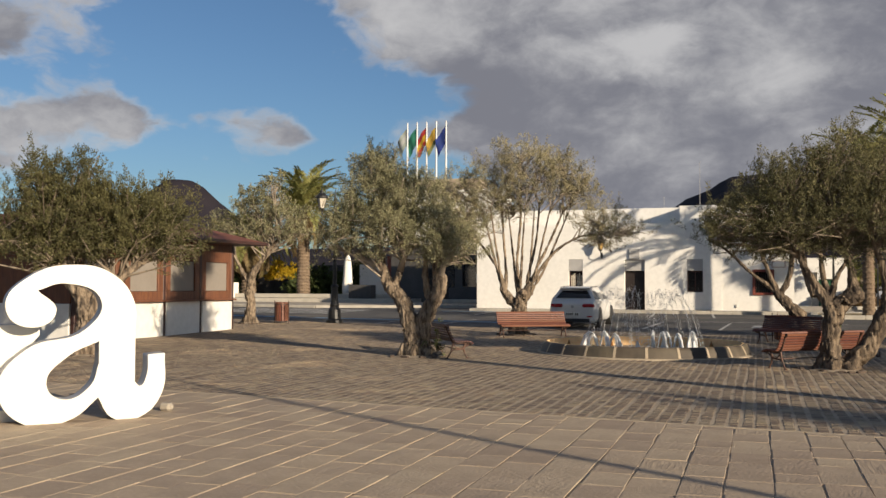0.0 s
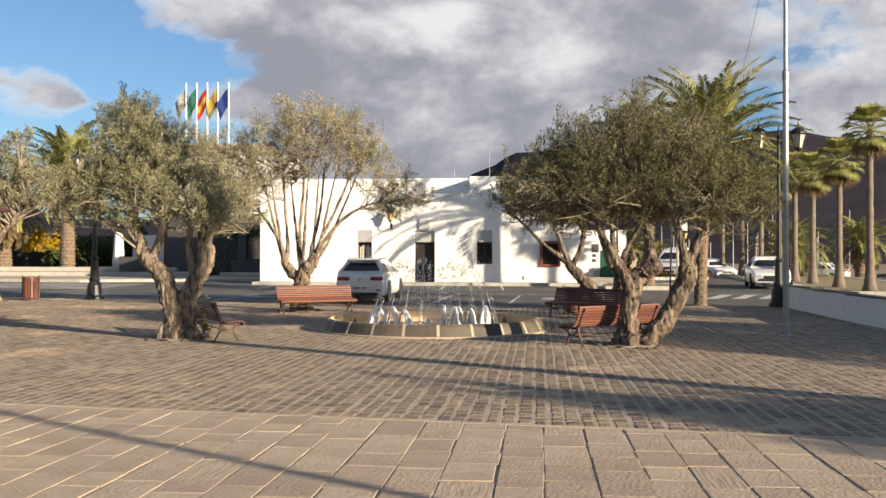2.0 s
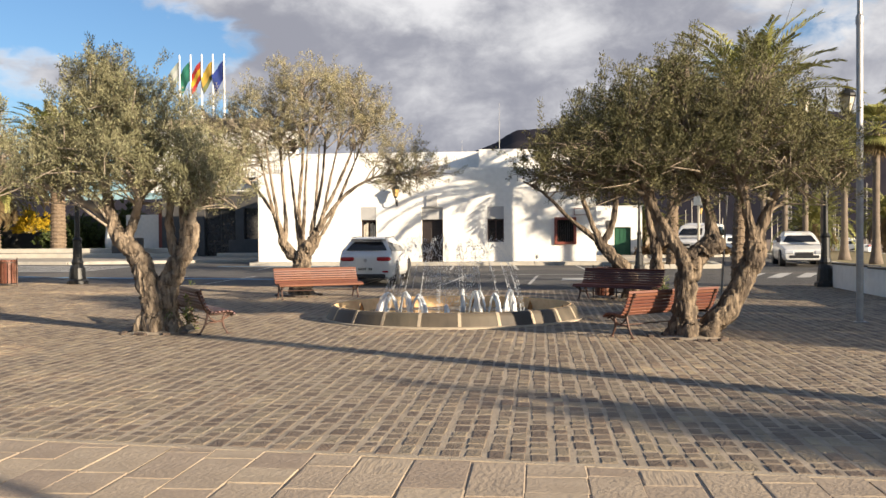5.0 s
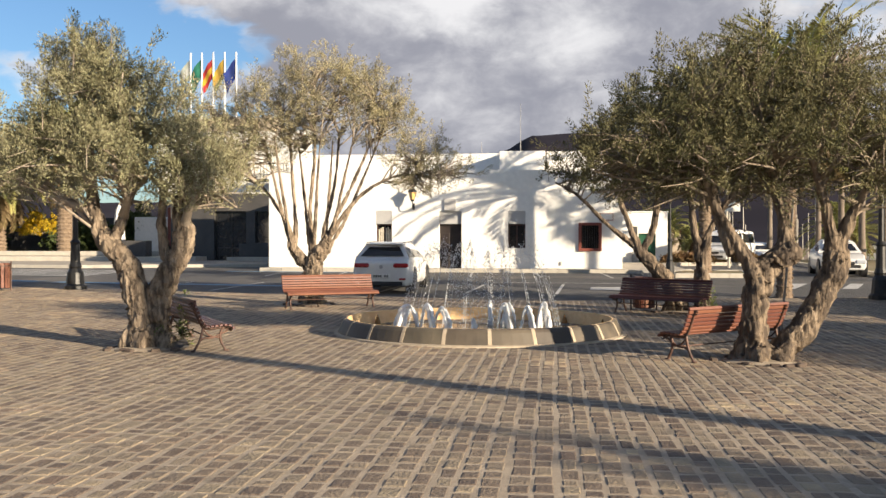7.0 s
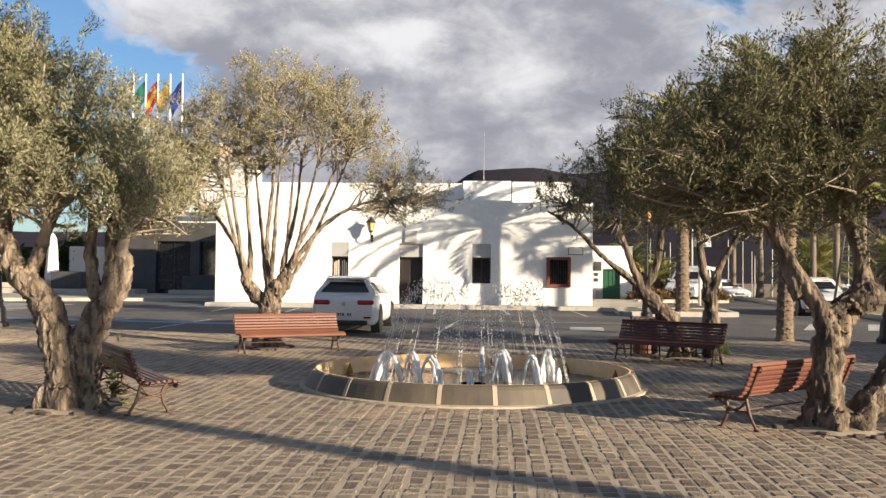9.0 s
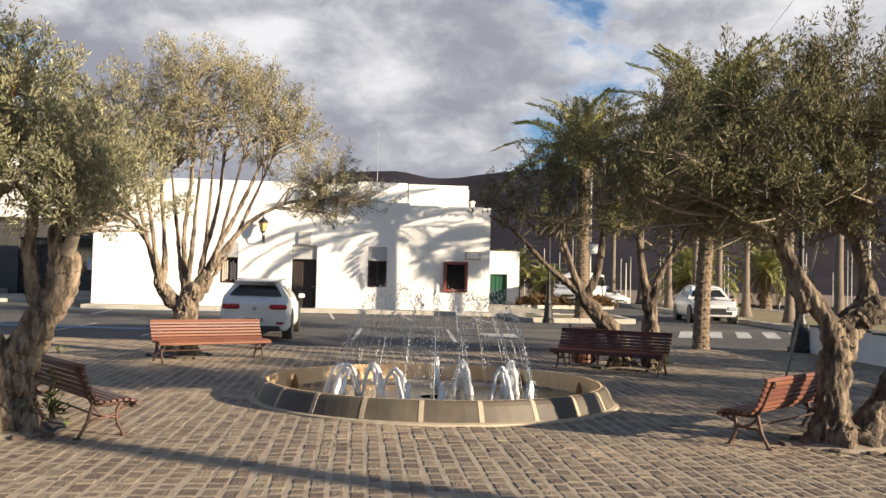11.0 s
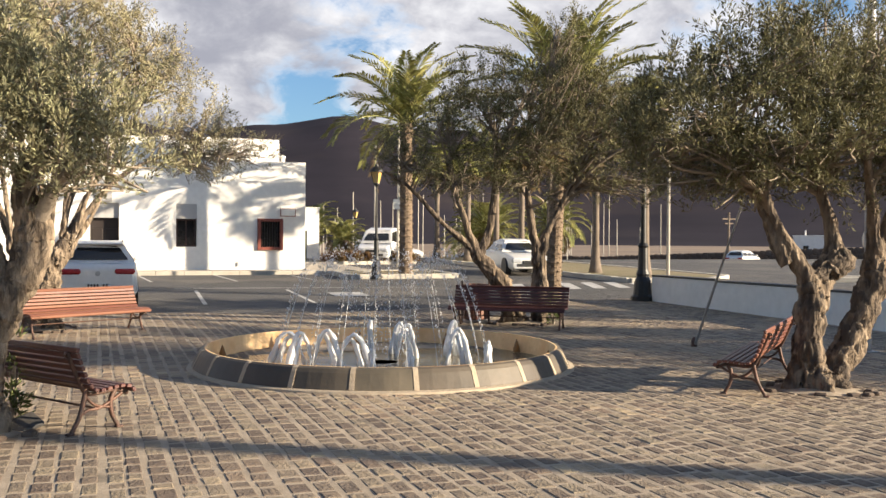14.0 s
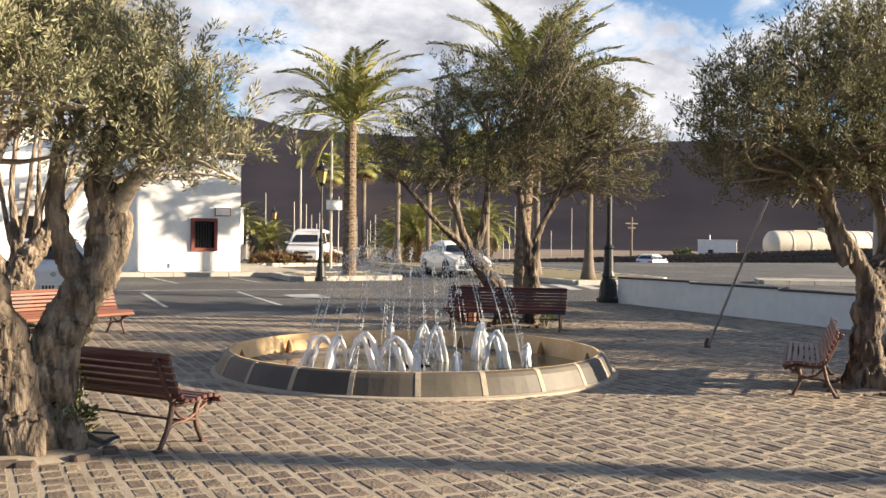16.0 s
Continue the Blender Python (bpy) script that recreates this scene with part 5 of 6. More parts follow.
bin_ = thing("litter_bin", "wooden slatted litter bin on the cobbles", "litter bin", at=(-17.3, 32.0, ground_z(32)))
for k in range(14):
    a = 2 * math.pi * k / 14
    part("slat", box(B(), (0.24 * math.cos(a), 0.24 * math.sin(a), 0.44), (0.03, 0.085, 0.72), 0.006, turn_z(math.degrees(a))), SLAT, bin_)
part("hoop", lathe(B(), [(0.255, 0.7), (0.27, 0.7), (0.27, 0.74), (0.2, 0.74)], 20), IRON, bin_)
part("liner", lathe(B(), [(0.2, 0.06), (0.21, 0.7)], 16), CARTRIM, bin_)
for sx in (-1, 1):
    part("leg", tube(B(), [(sx * 0.3, 0, 0), (sx * 0.3, 0, 0.86)], 0.018, 6), IRON, bin_)


copy_thing(bin_, pose(0.68, 27.25, ground_z(27.25)) @ Matrix.Scale(0.92, 4))


def low_wall(name, label, c, size, mat=WHITE, turn=0, cat="wall"):
    ob = part(name, box(B(), (0, 0, size[2] / 2), size, 0.02), mat, None)
    ob.matrix_basis = pose(c[0], c[1], ground_z(c[1]) + (c[2] if len(c) > 2 else 0), 0, 0, turn)
    return tagged(ob, label, cat)


low_wall("planter_kerb", "low white two-step planter kerb on the far pavement", (-28.5, 57.0), (15, 2.6, 0.30), KERB, 3)
low_wall("planter_kerb", "upper step of the white planter kerb", (-29.0, 57.9, 0.30), (13, 1.6, 0.26), KERB, 3)
low_wall("white_block", "white rendered planter block", (-36.0, 56.6), (3.2, 1.4, 1.35), WHITE)
low_wall("white_block", "low white wall beside the dark stone building", (-25.5, 62.0), (3.4, 0.3, 2.6), WHITE)
low_wall("stone_planter", "dark stone planter box on the far pavement", (-24.6, 56.4, 0.2), (1.6, 0.8, 1.0), SLATESTONE, 0, "planter")
low_wall("red_panel", "red painted door panel in the white wall", (-24.7, 61.8), (0.6, 0.12, 3.2), REDFRAME, 0, "door")
um = thing("closed_parasol", "closed white parasol on the far pavement", "parasol", at=(-27.2, 59.8, ground_z(59.8)))
bm = lathe(B(), [(0.32, 0.5), (0.36, 0.9), (0.30, 1.6), (0.26, 2.4), (0.2, 3.0), (0.05, 3.3)], 14)
for v in bm.verts:
    a = math.atan2(v.co.y, v.co.x)
    v.co.x *= 1 + 0.22 * math.sin(6 * a)
    v.co.y *= 1 + 0.22 * math.sin(6 * a)
part("canopy", bm, WHITE, um, "folded white cloth", True)
part("pole", tube(B(), [(0, 0, 0), (0, 0, 3.45)], 0.03, 8), GALV, um)
part("base", lathe(B(), [(0.4, 0), (0.38, 0.1), (0.08, 0.14)], 14), KERB, um)


def shrub(label, at, seed, size, leaf, n=260, lift=0.0, category="shrub", lng=0.14):
    """A low shrub: short stems and many leaves."""
    rs, rng = np.random.RandomState(seed), random.Random(seed)
    ob = thing("shrub", label, category, "", (at[0], at[1], ground_z(at[1]) + lift))
    u = unit(rs.normal(size=(n, 3)))
    u[:, 2] = np.abs(u[:, 2])
    p = u * np.array(size) * rs.uniform(0.4, 1.0, (n, 1)) * (1 + 0.3 * rs.normal(size=(n, 1)) * 0.4)
    p[:, 2] = np.maximum(p[:, 2], 0.03)
    bm = B()
    for q in p[:: max(1, n // 18)]:
        tube(bm, [(0, 0, 0), tuple(q * 0.5 + np.array([0, 0, 0.05])), tuple(q)], [0.02, 0.012, 0.005], 5, cap=False)
    part("stem", bm, BRANCH, ob)
    mesh_quads("foliage", leaves_at(rs, p, u, 12, lng, lng * (0.3 if lng > 0.1 else 0.17), 0.25 if lng > 0.1 else 0.09), leaf, ob)
    return ob


YELLOW = leafy("yellow_flowers", (0.70, 0.48, 0.03), (0.55, 0.40, 0.04), 0.3)
shrub("bright yellow flowering bush behind the far pavement", (-34.5, 63.5), 81, (1.3, 1.0, 1.6), YELLOW, 300, 1.6)
for i, (x, y, sx, sz, lf) in enumerate(((-38, 61, 2.2, 2.2, SHRUB), (-27.5, 63.0, 1.6, 3.0, SHRUB), (-31.5, 64, 2.6, 2.2, SHRUB), (-40, 64, 3, 4.0, SHRUB), (-24.2, 64.5, 1.5, 3.6, SHRUB), (-44, 60, 3, 3, SHRUB))):
    shrub("dense green shrub on the far pavement", (x, y), 90 + i, (sx, sx * 0.7, sz), lf, 700, 0.2, lng=0.22)
back_wall = low_wall("garden_wall", "shaded wall behind the far planting", (-38, 66.5), (28, 0.4, 3.0), SLATESTONE, 6)

# ---- lamps, poles, wall ----
def lamp_post(label, at, height, arms, foot=1.0):
    ob = thing("street_lamp", label, "street lamp", "street lamps", (*at, ground_z(at[1])))
    f = foot
    part("pedestal", lathe(B(), [(0.30 * f, 0), (0.30 * f, 0.10), (0.24 * f, 0.16), (0.21 * f, 0.5), (0.15 * f, 0.62), (0.17 * f, 0.68), (0.13 * f, 0.8), (0.115 * f, 1.35), (0.14 * f, 1.4), (0.09 * f, 1.48)], 12), BLACKIRON, ob, "fluted cast-iron pedestal")
    part("pole", lathe(B(), [(0.075 * f, 1.4), (0.062 * f, height * 0.6), (0.075 * f, height * 0.61), (0.055 * f, height * 0.62), (0.045 * f, height - 0.35), (0.07 * f, height - 0.33), (0.03 * f, height - 0.25), (0.008, height + 0.1)], 12), BLACKIRON, ob)
    if not arms:
        lantern(ob, height - 0.25, 1.5)
    for sx in arms:
        part("arm", tube(B(), curve_points([(0, 0, height - 1.0), (sx * 0.25, 0, height - 1.15), (sx * 0.5, 0, height - 1.0), (sx * 0.58, 0, height - 0.75)], 12), 0.022, 6), BLACKIRON, ob)
        lantern(ob, height - 0.66, 1.55, PALEGLASS, (sx * 0.58, 0))
    return ob


lamp_post("black cast-iron lamp post with two lanterns beside the low wall", (7.0, 31.35), 5.5, (-1, 1))
ll = lamp_post("black cast-iron lamp post at the edge of the cobbles", (-15.45, 32.8), 5.1, (-1, 1), 1.1)
part("sign", box(B(), (0.0, -0.1, 2.98), (0.62, 0.04, 0.14), 0.01), PLATE, ll, "small white direction sign")
lamp_post("slim black lamp post with an amber lantern by the island", (3.05, 42.1), 3.6, (), 0.7)
lamp_post("slim black lamp post with an amber lantern beyond the annex", (10.6, 73.0), 3.6, (), 0.7)

pole = thing("steel_pole", "tall thin galvanised steel pole on the cobbles", "pole", at=(4.72, 21.65, 0))
part("shaft", lathe(B(), [(0.062, 0), (0.06, 5.3), (0.055, 5.32), (0.045, 5.36), (0.04, 9.2), (0.01, 9.22)], 12), GALV, pole)
part("foot_plate", box(B(), (0, 0, 0.01), (0.24, 0.24, 0.02), 0.004), GALV, pole)
part("joint", lathe(B(), [(0.07, 5.22), (0.07, 5.36), (0.05, 5.4)], 12), GALV, pole)
part("guy_wire", tube(B(), [(0, 0, 9.1), (1.8, 13.3, 7.2)], 0.005, 5), CARTRIM, pole, "thin dark wire")

prop = thing("prop_stick", "thin metal prop leaning from the cobbles to an olive branch", "prop", at=(2.57, 22.95, 0))
part("rod", tube(B(), [(0, 0, 0.0), (-0.12, -1.3, 2.25)], [0.022, 0.016], 8), GALV, prop)
part("foot", lathe(B(), [(0.05, 0), (0.045, 0.10), (0.02, 0.16)], 10), IRON, prop)

lw = thing("low_wall", "low white wall with a dark coping along the square", "wall", at=(0, 0, 0))
wa, wb = Vector((7.25, 31.1)), Vector((7.95, 8.0))
wd_ = wb - wa
for k in range(9):
    p, q = wa + wd_ * (k / 9), wa + wd_ * ((k + 1) / 9)
    c = (p + q) / 2
    zt = ground_z(c.y)
    rot = turn_z(math.degrees(math.atan2(wd_.y, wd_.x)))
    part("wall_section", box(B(), (c.x, c.y, zt + 0.26), ((q - p).length - 0.002, 0.28, 0.76), 0, rot), WHITE, lw, "white painted wall" if k == 0 else "")
    part("coping", box(B(), (c.x, c.y, zt + 0.665), ((q - p).length - 0.006, 0.34, 0.045), 0.008, rot), SLATESTONE, lw, "dark stone coping" if k == 0 else "")

# lamp post and palm beside the start of the walk, known by their long shadows
shadow_post = copy_thing(pole, pose(9.6, 1.6, 0))
tagged(shadow_post, "tall thin steel pole at the side of the square")
fan_palm("tall slim fan palm at the side of the square", (13.0, 7.0), 77, 12.5, 0.33)
fan_palm("slim fan palm at the side of the square", (15.0, 17.0), 78, 9.0, 0.25)
date_palm("date palm at the side of the square", (16.5, 14.0), 79, 4.8, 2.8, 40, 0.28, 1.1)
date_palm("date palm at the side of the square", (17.5, 20.0), 83, 5.2, 2.8, 40, 0.28, 1.1)

# ---- road paint, islands ----
def paint(name, pts, mat, lift=-0.024, label=""):
    return setting(name, sheet(pts, lift), mat, label)


for k in range(6):
    x = -14.0 + k * 2.55
    paint("road_line", [(x, 33.2 - 0.1 * k), (x + 0.1, 33.2 - 0.1 * k), (x + 0.35, 37.6), (x + 0.25, 37.6)], ROADWHITE, label="worn white parking line")
for k in range(6):
    x = -12.6 + k * 2.7
    paint("road_line", [(x, 42.0), (x + 0.1, 42.0), (x - 0.15, 46.0), (x - 0.25, 46.0)], ROADWHITE, label="worn white parking line")
paint("road_line", [(-0.2, 34.7), (0.75, 34.7), (0.85, 36.2), (-0.1, 36.2)], ROADWHITE, label="white road marking")
paint("road_line", [(-4, 38.6), (3.2, 38.0), (3.2, 38.12), (-4, 38.72)], ROADWHITE, label="white road line")
for k in range(7):
    paint("crossing", [(5.6 + k * 0.95, 36.0 + k * 0.12), (6.05 + k * 0.95, 36.0 + k * 0.12), (7.2 + k * 0.95, 39.0 + k * 0.12), (6.75 + k * 0.95, 39.0 + k * 0.12)], ROADWHITE, label="white crossing stripe")
for k in range(6):
    paint("crossing", [(-27.5, 42.0 + k * 0.95), (-19.5, 41.0 + k * 0.95), (-19.5, 41.45 + k * 0.95), (-27.5, 42.45 + k * 0.95)], ROADWHITE, label="white crossing stripe")
for x0, y0 in ((-23.5, 37.6), (-18.6, 36.6), (-13.7, 35.9)):
    paint("blue_bay", [(x0, y0), (x0 + 4.3, y0 - 0.7), (x0 + 4.6, y0 - 0.1), (x0 + 0.3, y0 + 0.6)], ROADBLUE, -0.022, "worn blue parking bay paint")
paint("blue_bay", [(-15.5, 45.6), (-7.0, 45.4), (-7.0, 45.9), (-15.5, 46.1)], ROADBLUE, -0.022, "worn blue parking bay paint")


def island(name, pts, top, label):
    bm = sheet(pts, 0.11)
    setting(name, bm, top, label)
    kerb(name + "_kerb", pts + [pts[0]], 0.3, 0.16)


VERGE = material("dry_grass_verge", (0.20, 0.18, 0.08), 0.95, second=(0.28, 0.21, 0.12), scale=1.5, amount=0.9, bump=0.6)
island("palm_island", [(2.3, 42.7), (6.3, 42.9), (6.5, 46.2), (2.5, 46.0)], VERGE, "kerbed island with dry grass round a palm")
island("verge", [(11.3, 38.9), (14.4, 38.6), (16.6, 40.6), (17.4, 62), (16.0, 76), (11.4, 76)], VERGE, "dry grassy verge with palms")
island("street_island", [(19.4, 38.2), (30, 33.2), (31, 34.2), (20.6, 39.6)], PAVE, "pale kerbed traffic island")
island("annex_bed", [(4.6, 55.0), (9.2, 56.2), (8.0, 66), (4.6, 66)], EARTH, "planted bed beyond the annex")
for i in range(9):
    shrub("low reddish dry shrub in the planted bed", (4.8 + i * 0.5, 55.5 + 0.12 * i + 0.3 * (i % 2)), 120 + i, (0.5, 0.4, 0.28), DRYSHRUB, 120, 0.1)
date_palm("small date palm in the planted bed", (5.2, 62.0), 131, 1.8, 2.0, 34, 0.3, 1.3, dry=6)
date_palm("small date palm in the planted bed", (6.7, 61.0), 133, 1.1, 1.8, 30, 0.28, 1.3, dry=6)
date_palm("small date palm on the verge", (14.2, 58.0), 135, 1.7, 2.6, 40, 0.3, 1.1, dry=8)
date_palm("small date palm on the verge", (16.2, 65.0), 137, 1.2, 2.3, 36, 0.28, 1.0, dry=4)
date_palm("small date palm on the verge", (18.4, 58.5), 139, 2.0, 2.4, 38, 0.3, 1.2, dry=6)

# ---- vehicles ----
def vehicle(name, label, at, turn, prof, width, wheel_r, axles, lamps="rear", z=None, glass_from=None):
    """A vehicle lofted from its side outline: stations (y, sill, belt, roof, cabin half width share); the nose points to +y."""
    ob = thing(name, label, "car" if name != "van" else "van", "", (*at, (ground_z(at[1]) - 0.03) if z is None else z), turn)
    hw = width / 2
    # lower body
    bm, rows_ = B(), []
    for y, sill, belt, roof, share, full in prof:
        w = hw * full
        rows_.append([bm.verts.new(p) for p in ((-w * 0.9, y, sill), (-w, y, sill + 0.12), (-w * 1.0, y, (sill + belt) / 2 + 0.05), (-w * 0.95, y, belt), (w * 0.95, y, belt), (w, y, (sill + belt) / 2 + 0.05), (w, y, sill + 0.12), (w * 0.9, y, sill))])
    for a, b in zip(rows_, rows_[1:]):
        for k in range(8):
            bm.faces.new((a[k], a[(k + 1) % 8], b[(k + 1) % 8], b[k]))
    bm.faces.new(rows_[0][::-1])
    bm.faces.new(rows_[-1])
    bmesh.ops.recalc_face_normals(bm, faces=bm.faces[:])
    bmesh.ops.bevel(bm, geom=[e for e in bm.edges if e.calc_face_angle(0) > 0.6], offset=0.05, segments=3, affect="EDGES", profile=0.6)
    body = part("body", bm, CARWHITE, ob, "white painted body", True)
    # cabin: glass house with roof and pillars
    cab = [p for p in prof if p[3] > p[2] + 0.02]
    bm, rows_ = B(), []
    first, last = cab[0], cab[-1]
    lo = [(first[0] - (0.36 if first[0] > -1.9 else 0.08), first[2])] + [(p[0], p[2]) for p in cab[1:-1]] + [(last[0] + 0.55, last[2])]
    for (yb, zb), (y, sill, belt, roof, share, full) in zip(lo, cab):
        rows_.append([bm.verts.new(p) for p in ((-hw * 0.93, yb, zb - 0.02), (-hw * share, y, roof - 0.05), (-hw * share * 0.86, y, roof), (hw * share * 0.86, y, roof), (hw * share, y, roof - 0.05), (hw * 0.93, yb, zb - 0.02))])
    roof_faces, glass_faces = [], []
    for a, b in zip(rows_, rows_[1:]):
        for k in range(5):
            f = bm.faces.new((a[k], a[k + 1], b[k + 1], b[k]))
            (glass_faces if k in (0, 4) else roof_faces).append(f)
    glass_faces.append(bm.faces.new(rows_[0][::-1]))
    glass_faces.append(bm.faces.new(rows_[-1]))
    bmesh.ops.recalc_face_normals(bm, faces=bm.faces[:])
    cabin = bm.copy()
    part("cabin", bm, CARWHITE, ob, "white roof and pillars")
    # panes inset in the cabin faces, proud by a few millimetres
    cabin.faces.ensure_lookup_table()
    cabin.normal_update()
    n = len(rows_) - 1
    for f in cabin.faces:
        side_f = abs(f.normal.x) > 0.6
        end_f = abs(f.normal.y) > 0.35 and abs(f.normal.x) < 0.5 and len(f.verts) == 6
        if not (side_f or end_f) or f.calc_area() < 0.08:
            continue
        c = f.calc_center_median()
        vs = [c + (v.co - c) * Vector((0.86, 0.9, 0.74) if side_f else (0.80, 0.80, 0.68)) + f.normal * 0.006 for v in f.verts]
        pm = B()
        up = [pm.verts.new(v) for v in vs]
        dn = [pm.verts.new(v - f.normal * 0.012) for v in vs]
        pm.faces.new(up)
        for i in range(len(up)):
            pm.faces.new((up[i], dn[i], dn[(i + 1) % len(up)], up[(i + 1) % len(up)]))
        bmesh.ops.recalc_face_normals(pm, faces=pm.faces[:])
        part("window", pm, DARKGLASS, ob)
    cabin.free()
    for y in axles:
        for sx in (-1, 1):
            w = part("wheel", lathe(B(), [(wheel_r * 0.6, -0.1), (wheel_r, -0.09), (wheel_r, 0.09), (wheel_r * 0.6, 0.1)], 24), RUBBER, ob)
            w.matrix_basis = pose(sx * (hw - 0.11), y, wheel_r, 0, 90, 0)
            r = part("rim", lathe(B(), [(wheel_r * 0.62, -0.112), (wheel_r * 0.62, 0.112), (wheel_r * 0.2, 0.09)], 14), ALLOY, w)
            a = part("wheel_arch", lathe(B(), [(wheel_r * 1.16, -0.115), (wheel_r * 1.16, 0.115)], 24), CARTRIM, ob)
            a.matrix_basis = pose(sx * (hw - 0.105), y, wheel_r + 0.02, 0, 90, 0)
    y0, y1 = prof[0][0], prof[-1][0]
    s0, s1 = prof[0], prof[-1]
    # rear
    for sx in (-1, 1):
        part("tail_lamp", box(B(), (sx * hw * 0.66, y0 + 0.03, s0[2] - 0.06), (hw * 0.50, 0.14, 0.12), 0.035), TAIL, ob, "red tail lamp")
        part("headlamp", box(B(), (sx * hw * 0.66, y1 - 0.03, s1[2] - 0.10), (hw * 0.42, 0.12, 0.15), 0.03), HEADLAMP, ob)
        part("mirror", box(B(), (sx * (hw + 0.09), last[0] + 0.2, last[2] + 0.08), (0.17, 0.09, 0.12), 0.03), CARWHITE if sx > 0 else CARTRIM, ob)
        part("reflector", box(B(), (sx * hw * 0.72, y0 - 0.02, s0[1] + 0.16), (0.18, 0.03, 0.05), 0.01), TAIL, ob)
    part("number_plate", box(B(), (0, y0 - 0.02, s0[1] + 0.24), (0.52, 0.03, 0.115), 0.008), PLATE, ob, "white number plate")
    bm = B()
    for k in range(7):
        if k != 4:
            box(bm, (-0.19 + k * 0.062, y0 - 0.037, s0[1] + 0.24), (0.038, 0.006, 0.07))
    tagged(part("plate_marks", bm, CARTRIM, ob, "dark unreadable plate characters"), kind="stuff")
    part("bumper_trim", box(B(), (0, y0 - 0.015, s0[1] + 0.03), (hw * 1.45, 0.05, 0.12), 0.02), CARTRIM, ob)
    part("grille", box(B(), (0, y1 + 0.005, s1[2] - 0.16), (hw * 0.8, 0.05, 0.12), 0.02), CARTRIM, ob)
    part("front_bumper_trim", box(B(), (0, y1 + 0.005, s1[1] + 0.14), (hw * 1.3, 0.05, 0.12), 0.02), CARTRIM, ob)
    part("badge", lathe(B(), [(0.055, 0), (0.05, 0.012)], 12), ALLOY, ob).matrix_basis = pose(0, y0 - 0.01, s0[2] - 0.10, 90, 0, 0)
    part("door_handle", box(B(), (hw + 0.012, (axles[0] + axles[1]) / 2 - 0.4, first[2] - 0.08), (0.03, 0.18, 0.035), 0.01), CARWHITE, ob)
    return ob


HATCH = [(-2.14, 0.24, 0.84, 0.8, 0.7, 0.88), (-2.04, 0.20, 0.95, 0.9, 0.68, 0.97), (-1.62, 0.20, 0.97, 1.385, 0.66, 1.0), (-0.9, 0.22, 0.95, 1.45, 0.68, 1.0), (0.1, 0.22, 0.94, 1.42, 0.66, 1.0), (0.5, 0.22, 0.93, 1.34, 0.64, 1.0), (1.5, 0.22, 0.86, 0.8, 0.7, 0.98), (2.1, 0.26, 0.70, 0.6, 0.6, 0.86)]
SEDAN = [(-2.2, 0.30, 0.92, 0.9, 0.7, 0.88), (-1.7, 0.26, 0.96, 0.9, 0.68, 0.97), (-1.05, 0.22, 0.95, 1.36, 0.68, 1.0), (-0.4, 0.22, 0.94, 1.44, 0.70, 1.0), (0.3, 0.22, 0.92, 1.38, 0.70, 1.0), (1.4, 0.22, 0.84, 0.8, 0.7, 0.98), (2.15, 0.26, 0.68, 0.6, 0.6, 0.86)]
VAN = [(-2.1, 0.32, 1.05, 1.0, 0.8, 0.94), (-2.05, 0.30, 1.08, 1.78, 0.82, 0.98), (-0.2, 0.26, 1.08, 1.84, 0.84, 1.0), (0.75, 0.26, 1.06, 1.70, 0.80, 1.0), (1.6, 0.26, 0.98, 0.9, 0.7, 0.98), (2.1, 0.30, 0.80, 0.7, 0.6, 0.90)]
car = vehicle("parked_car", "white estate car parked with its tail to the square", (-6.08, 34.35), 0, HATCH, 1.68, 0.33, (-1.3, 1.35))
part("roof_rail", tube(B(), [(-0.53, -1.5, 1.42), (-0.55, 0.0, 1.455)], 0.014, 6), CARTRIM, car)
part("roof_rail", tube(B(), [(0.53, -1.5, 1.42), (0.55, 0.0, 1.455)], 0.014, 6), CARTRIM, car)
part("rear_spoiler", box(B(), (0, -1.66, 1.375), (1.05, 0.2, 0.04), 0.015), CARWHITE, car)
vehicle("sedan_car", "white saloon car on the street beyond the low wall", (10.1, 45.8), 172, SEDAN, 1.75, 0.31, (-1.3, 1.35))
vehicle("van", "small white van parked beyond the palm island", (7.9, 57.6), 150, VAN, 1.75, 0.31, (-1.35, 1.35))
vehicle("parked_car", "white car parked on the far side of the verge", (19.0, 69.7), 60, SEDAN, 1.75, 0.31, (-1.3, 1.35))
vehicle("parked_car", "small white hatchback beside the dark stone wall", (46.5, 77.4), -60, HATCH, 1.7, 0.30, (-1.3, 1.35))
vehicle("parked_car", "white car parked under the fan palms", (11.3, 66.5), 200, HATCH, 1.75, 0.31, (-1.3, 1.35))

# ---- far right: lava stone wall, hut, tank, masts ----
srng = random.Random(5)
fence = thing("stone_wall", "low dark lava-stone wall along the far street", "wall")
a_, b_ = Vector((33, 97)), Vector((76, 53))
dwall = b_ - a_
nst = 110
shapes = []
for k in range(5):
    bm = box(B(), (0, 0, 0), (1, 1, 1), 0.16)
    for v in bm.verts:
        v.co += Vector((srng.uniform(-.09, .09), srng.uniform(-.09, .09), srng.uniform(-.09, .09)))
    shapes.append(part("stone", bm, LAVA, fence).data)
    fence.children[-1].matrix_basis = pose(a_.x + k * 0.4, a_.y - k * 0.41, ground_z(a_.y) + 1.1) @ Matrix.Diagonal((0.5, 0.5, 0.45, 1))
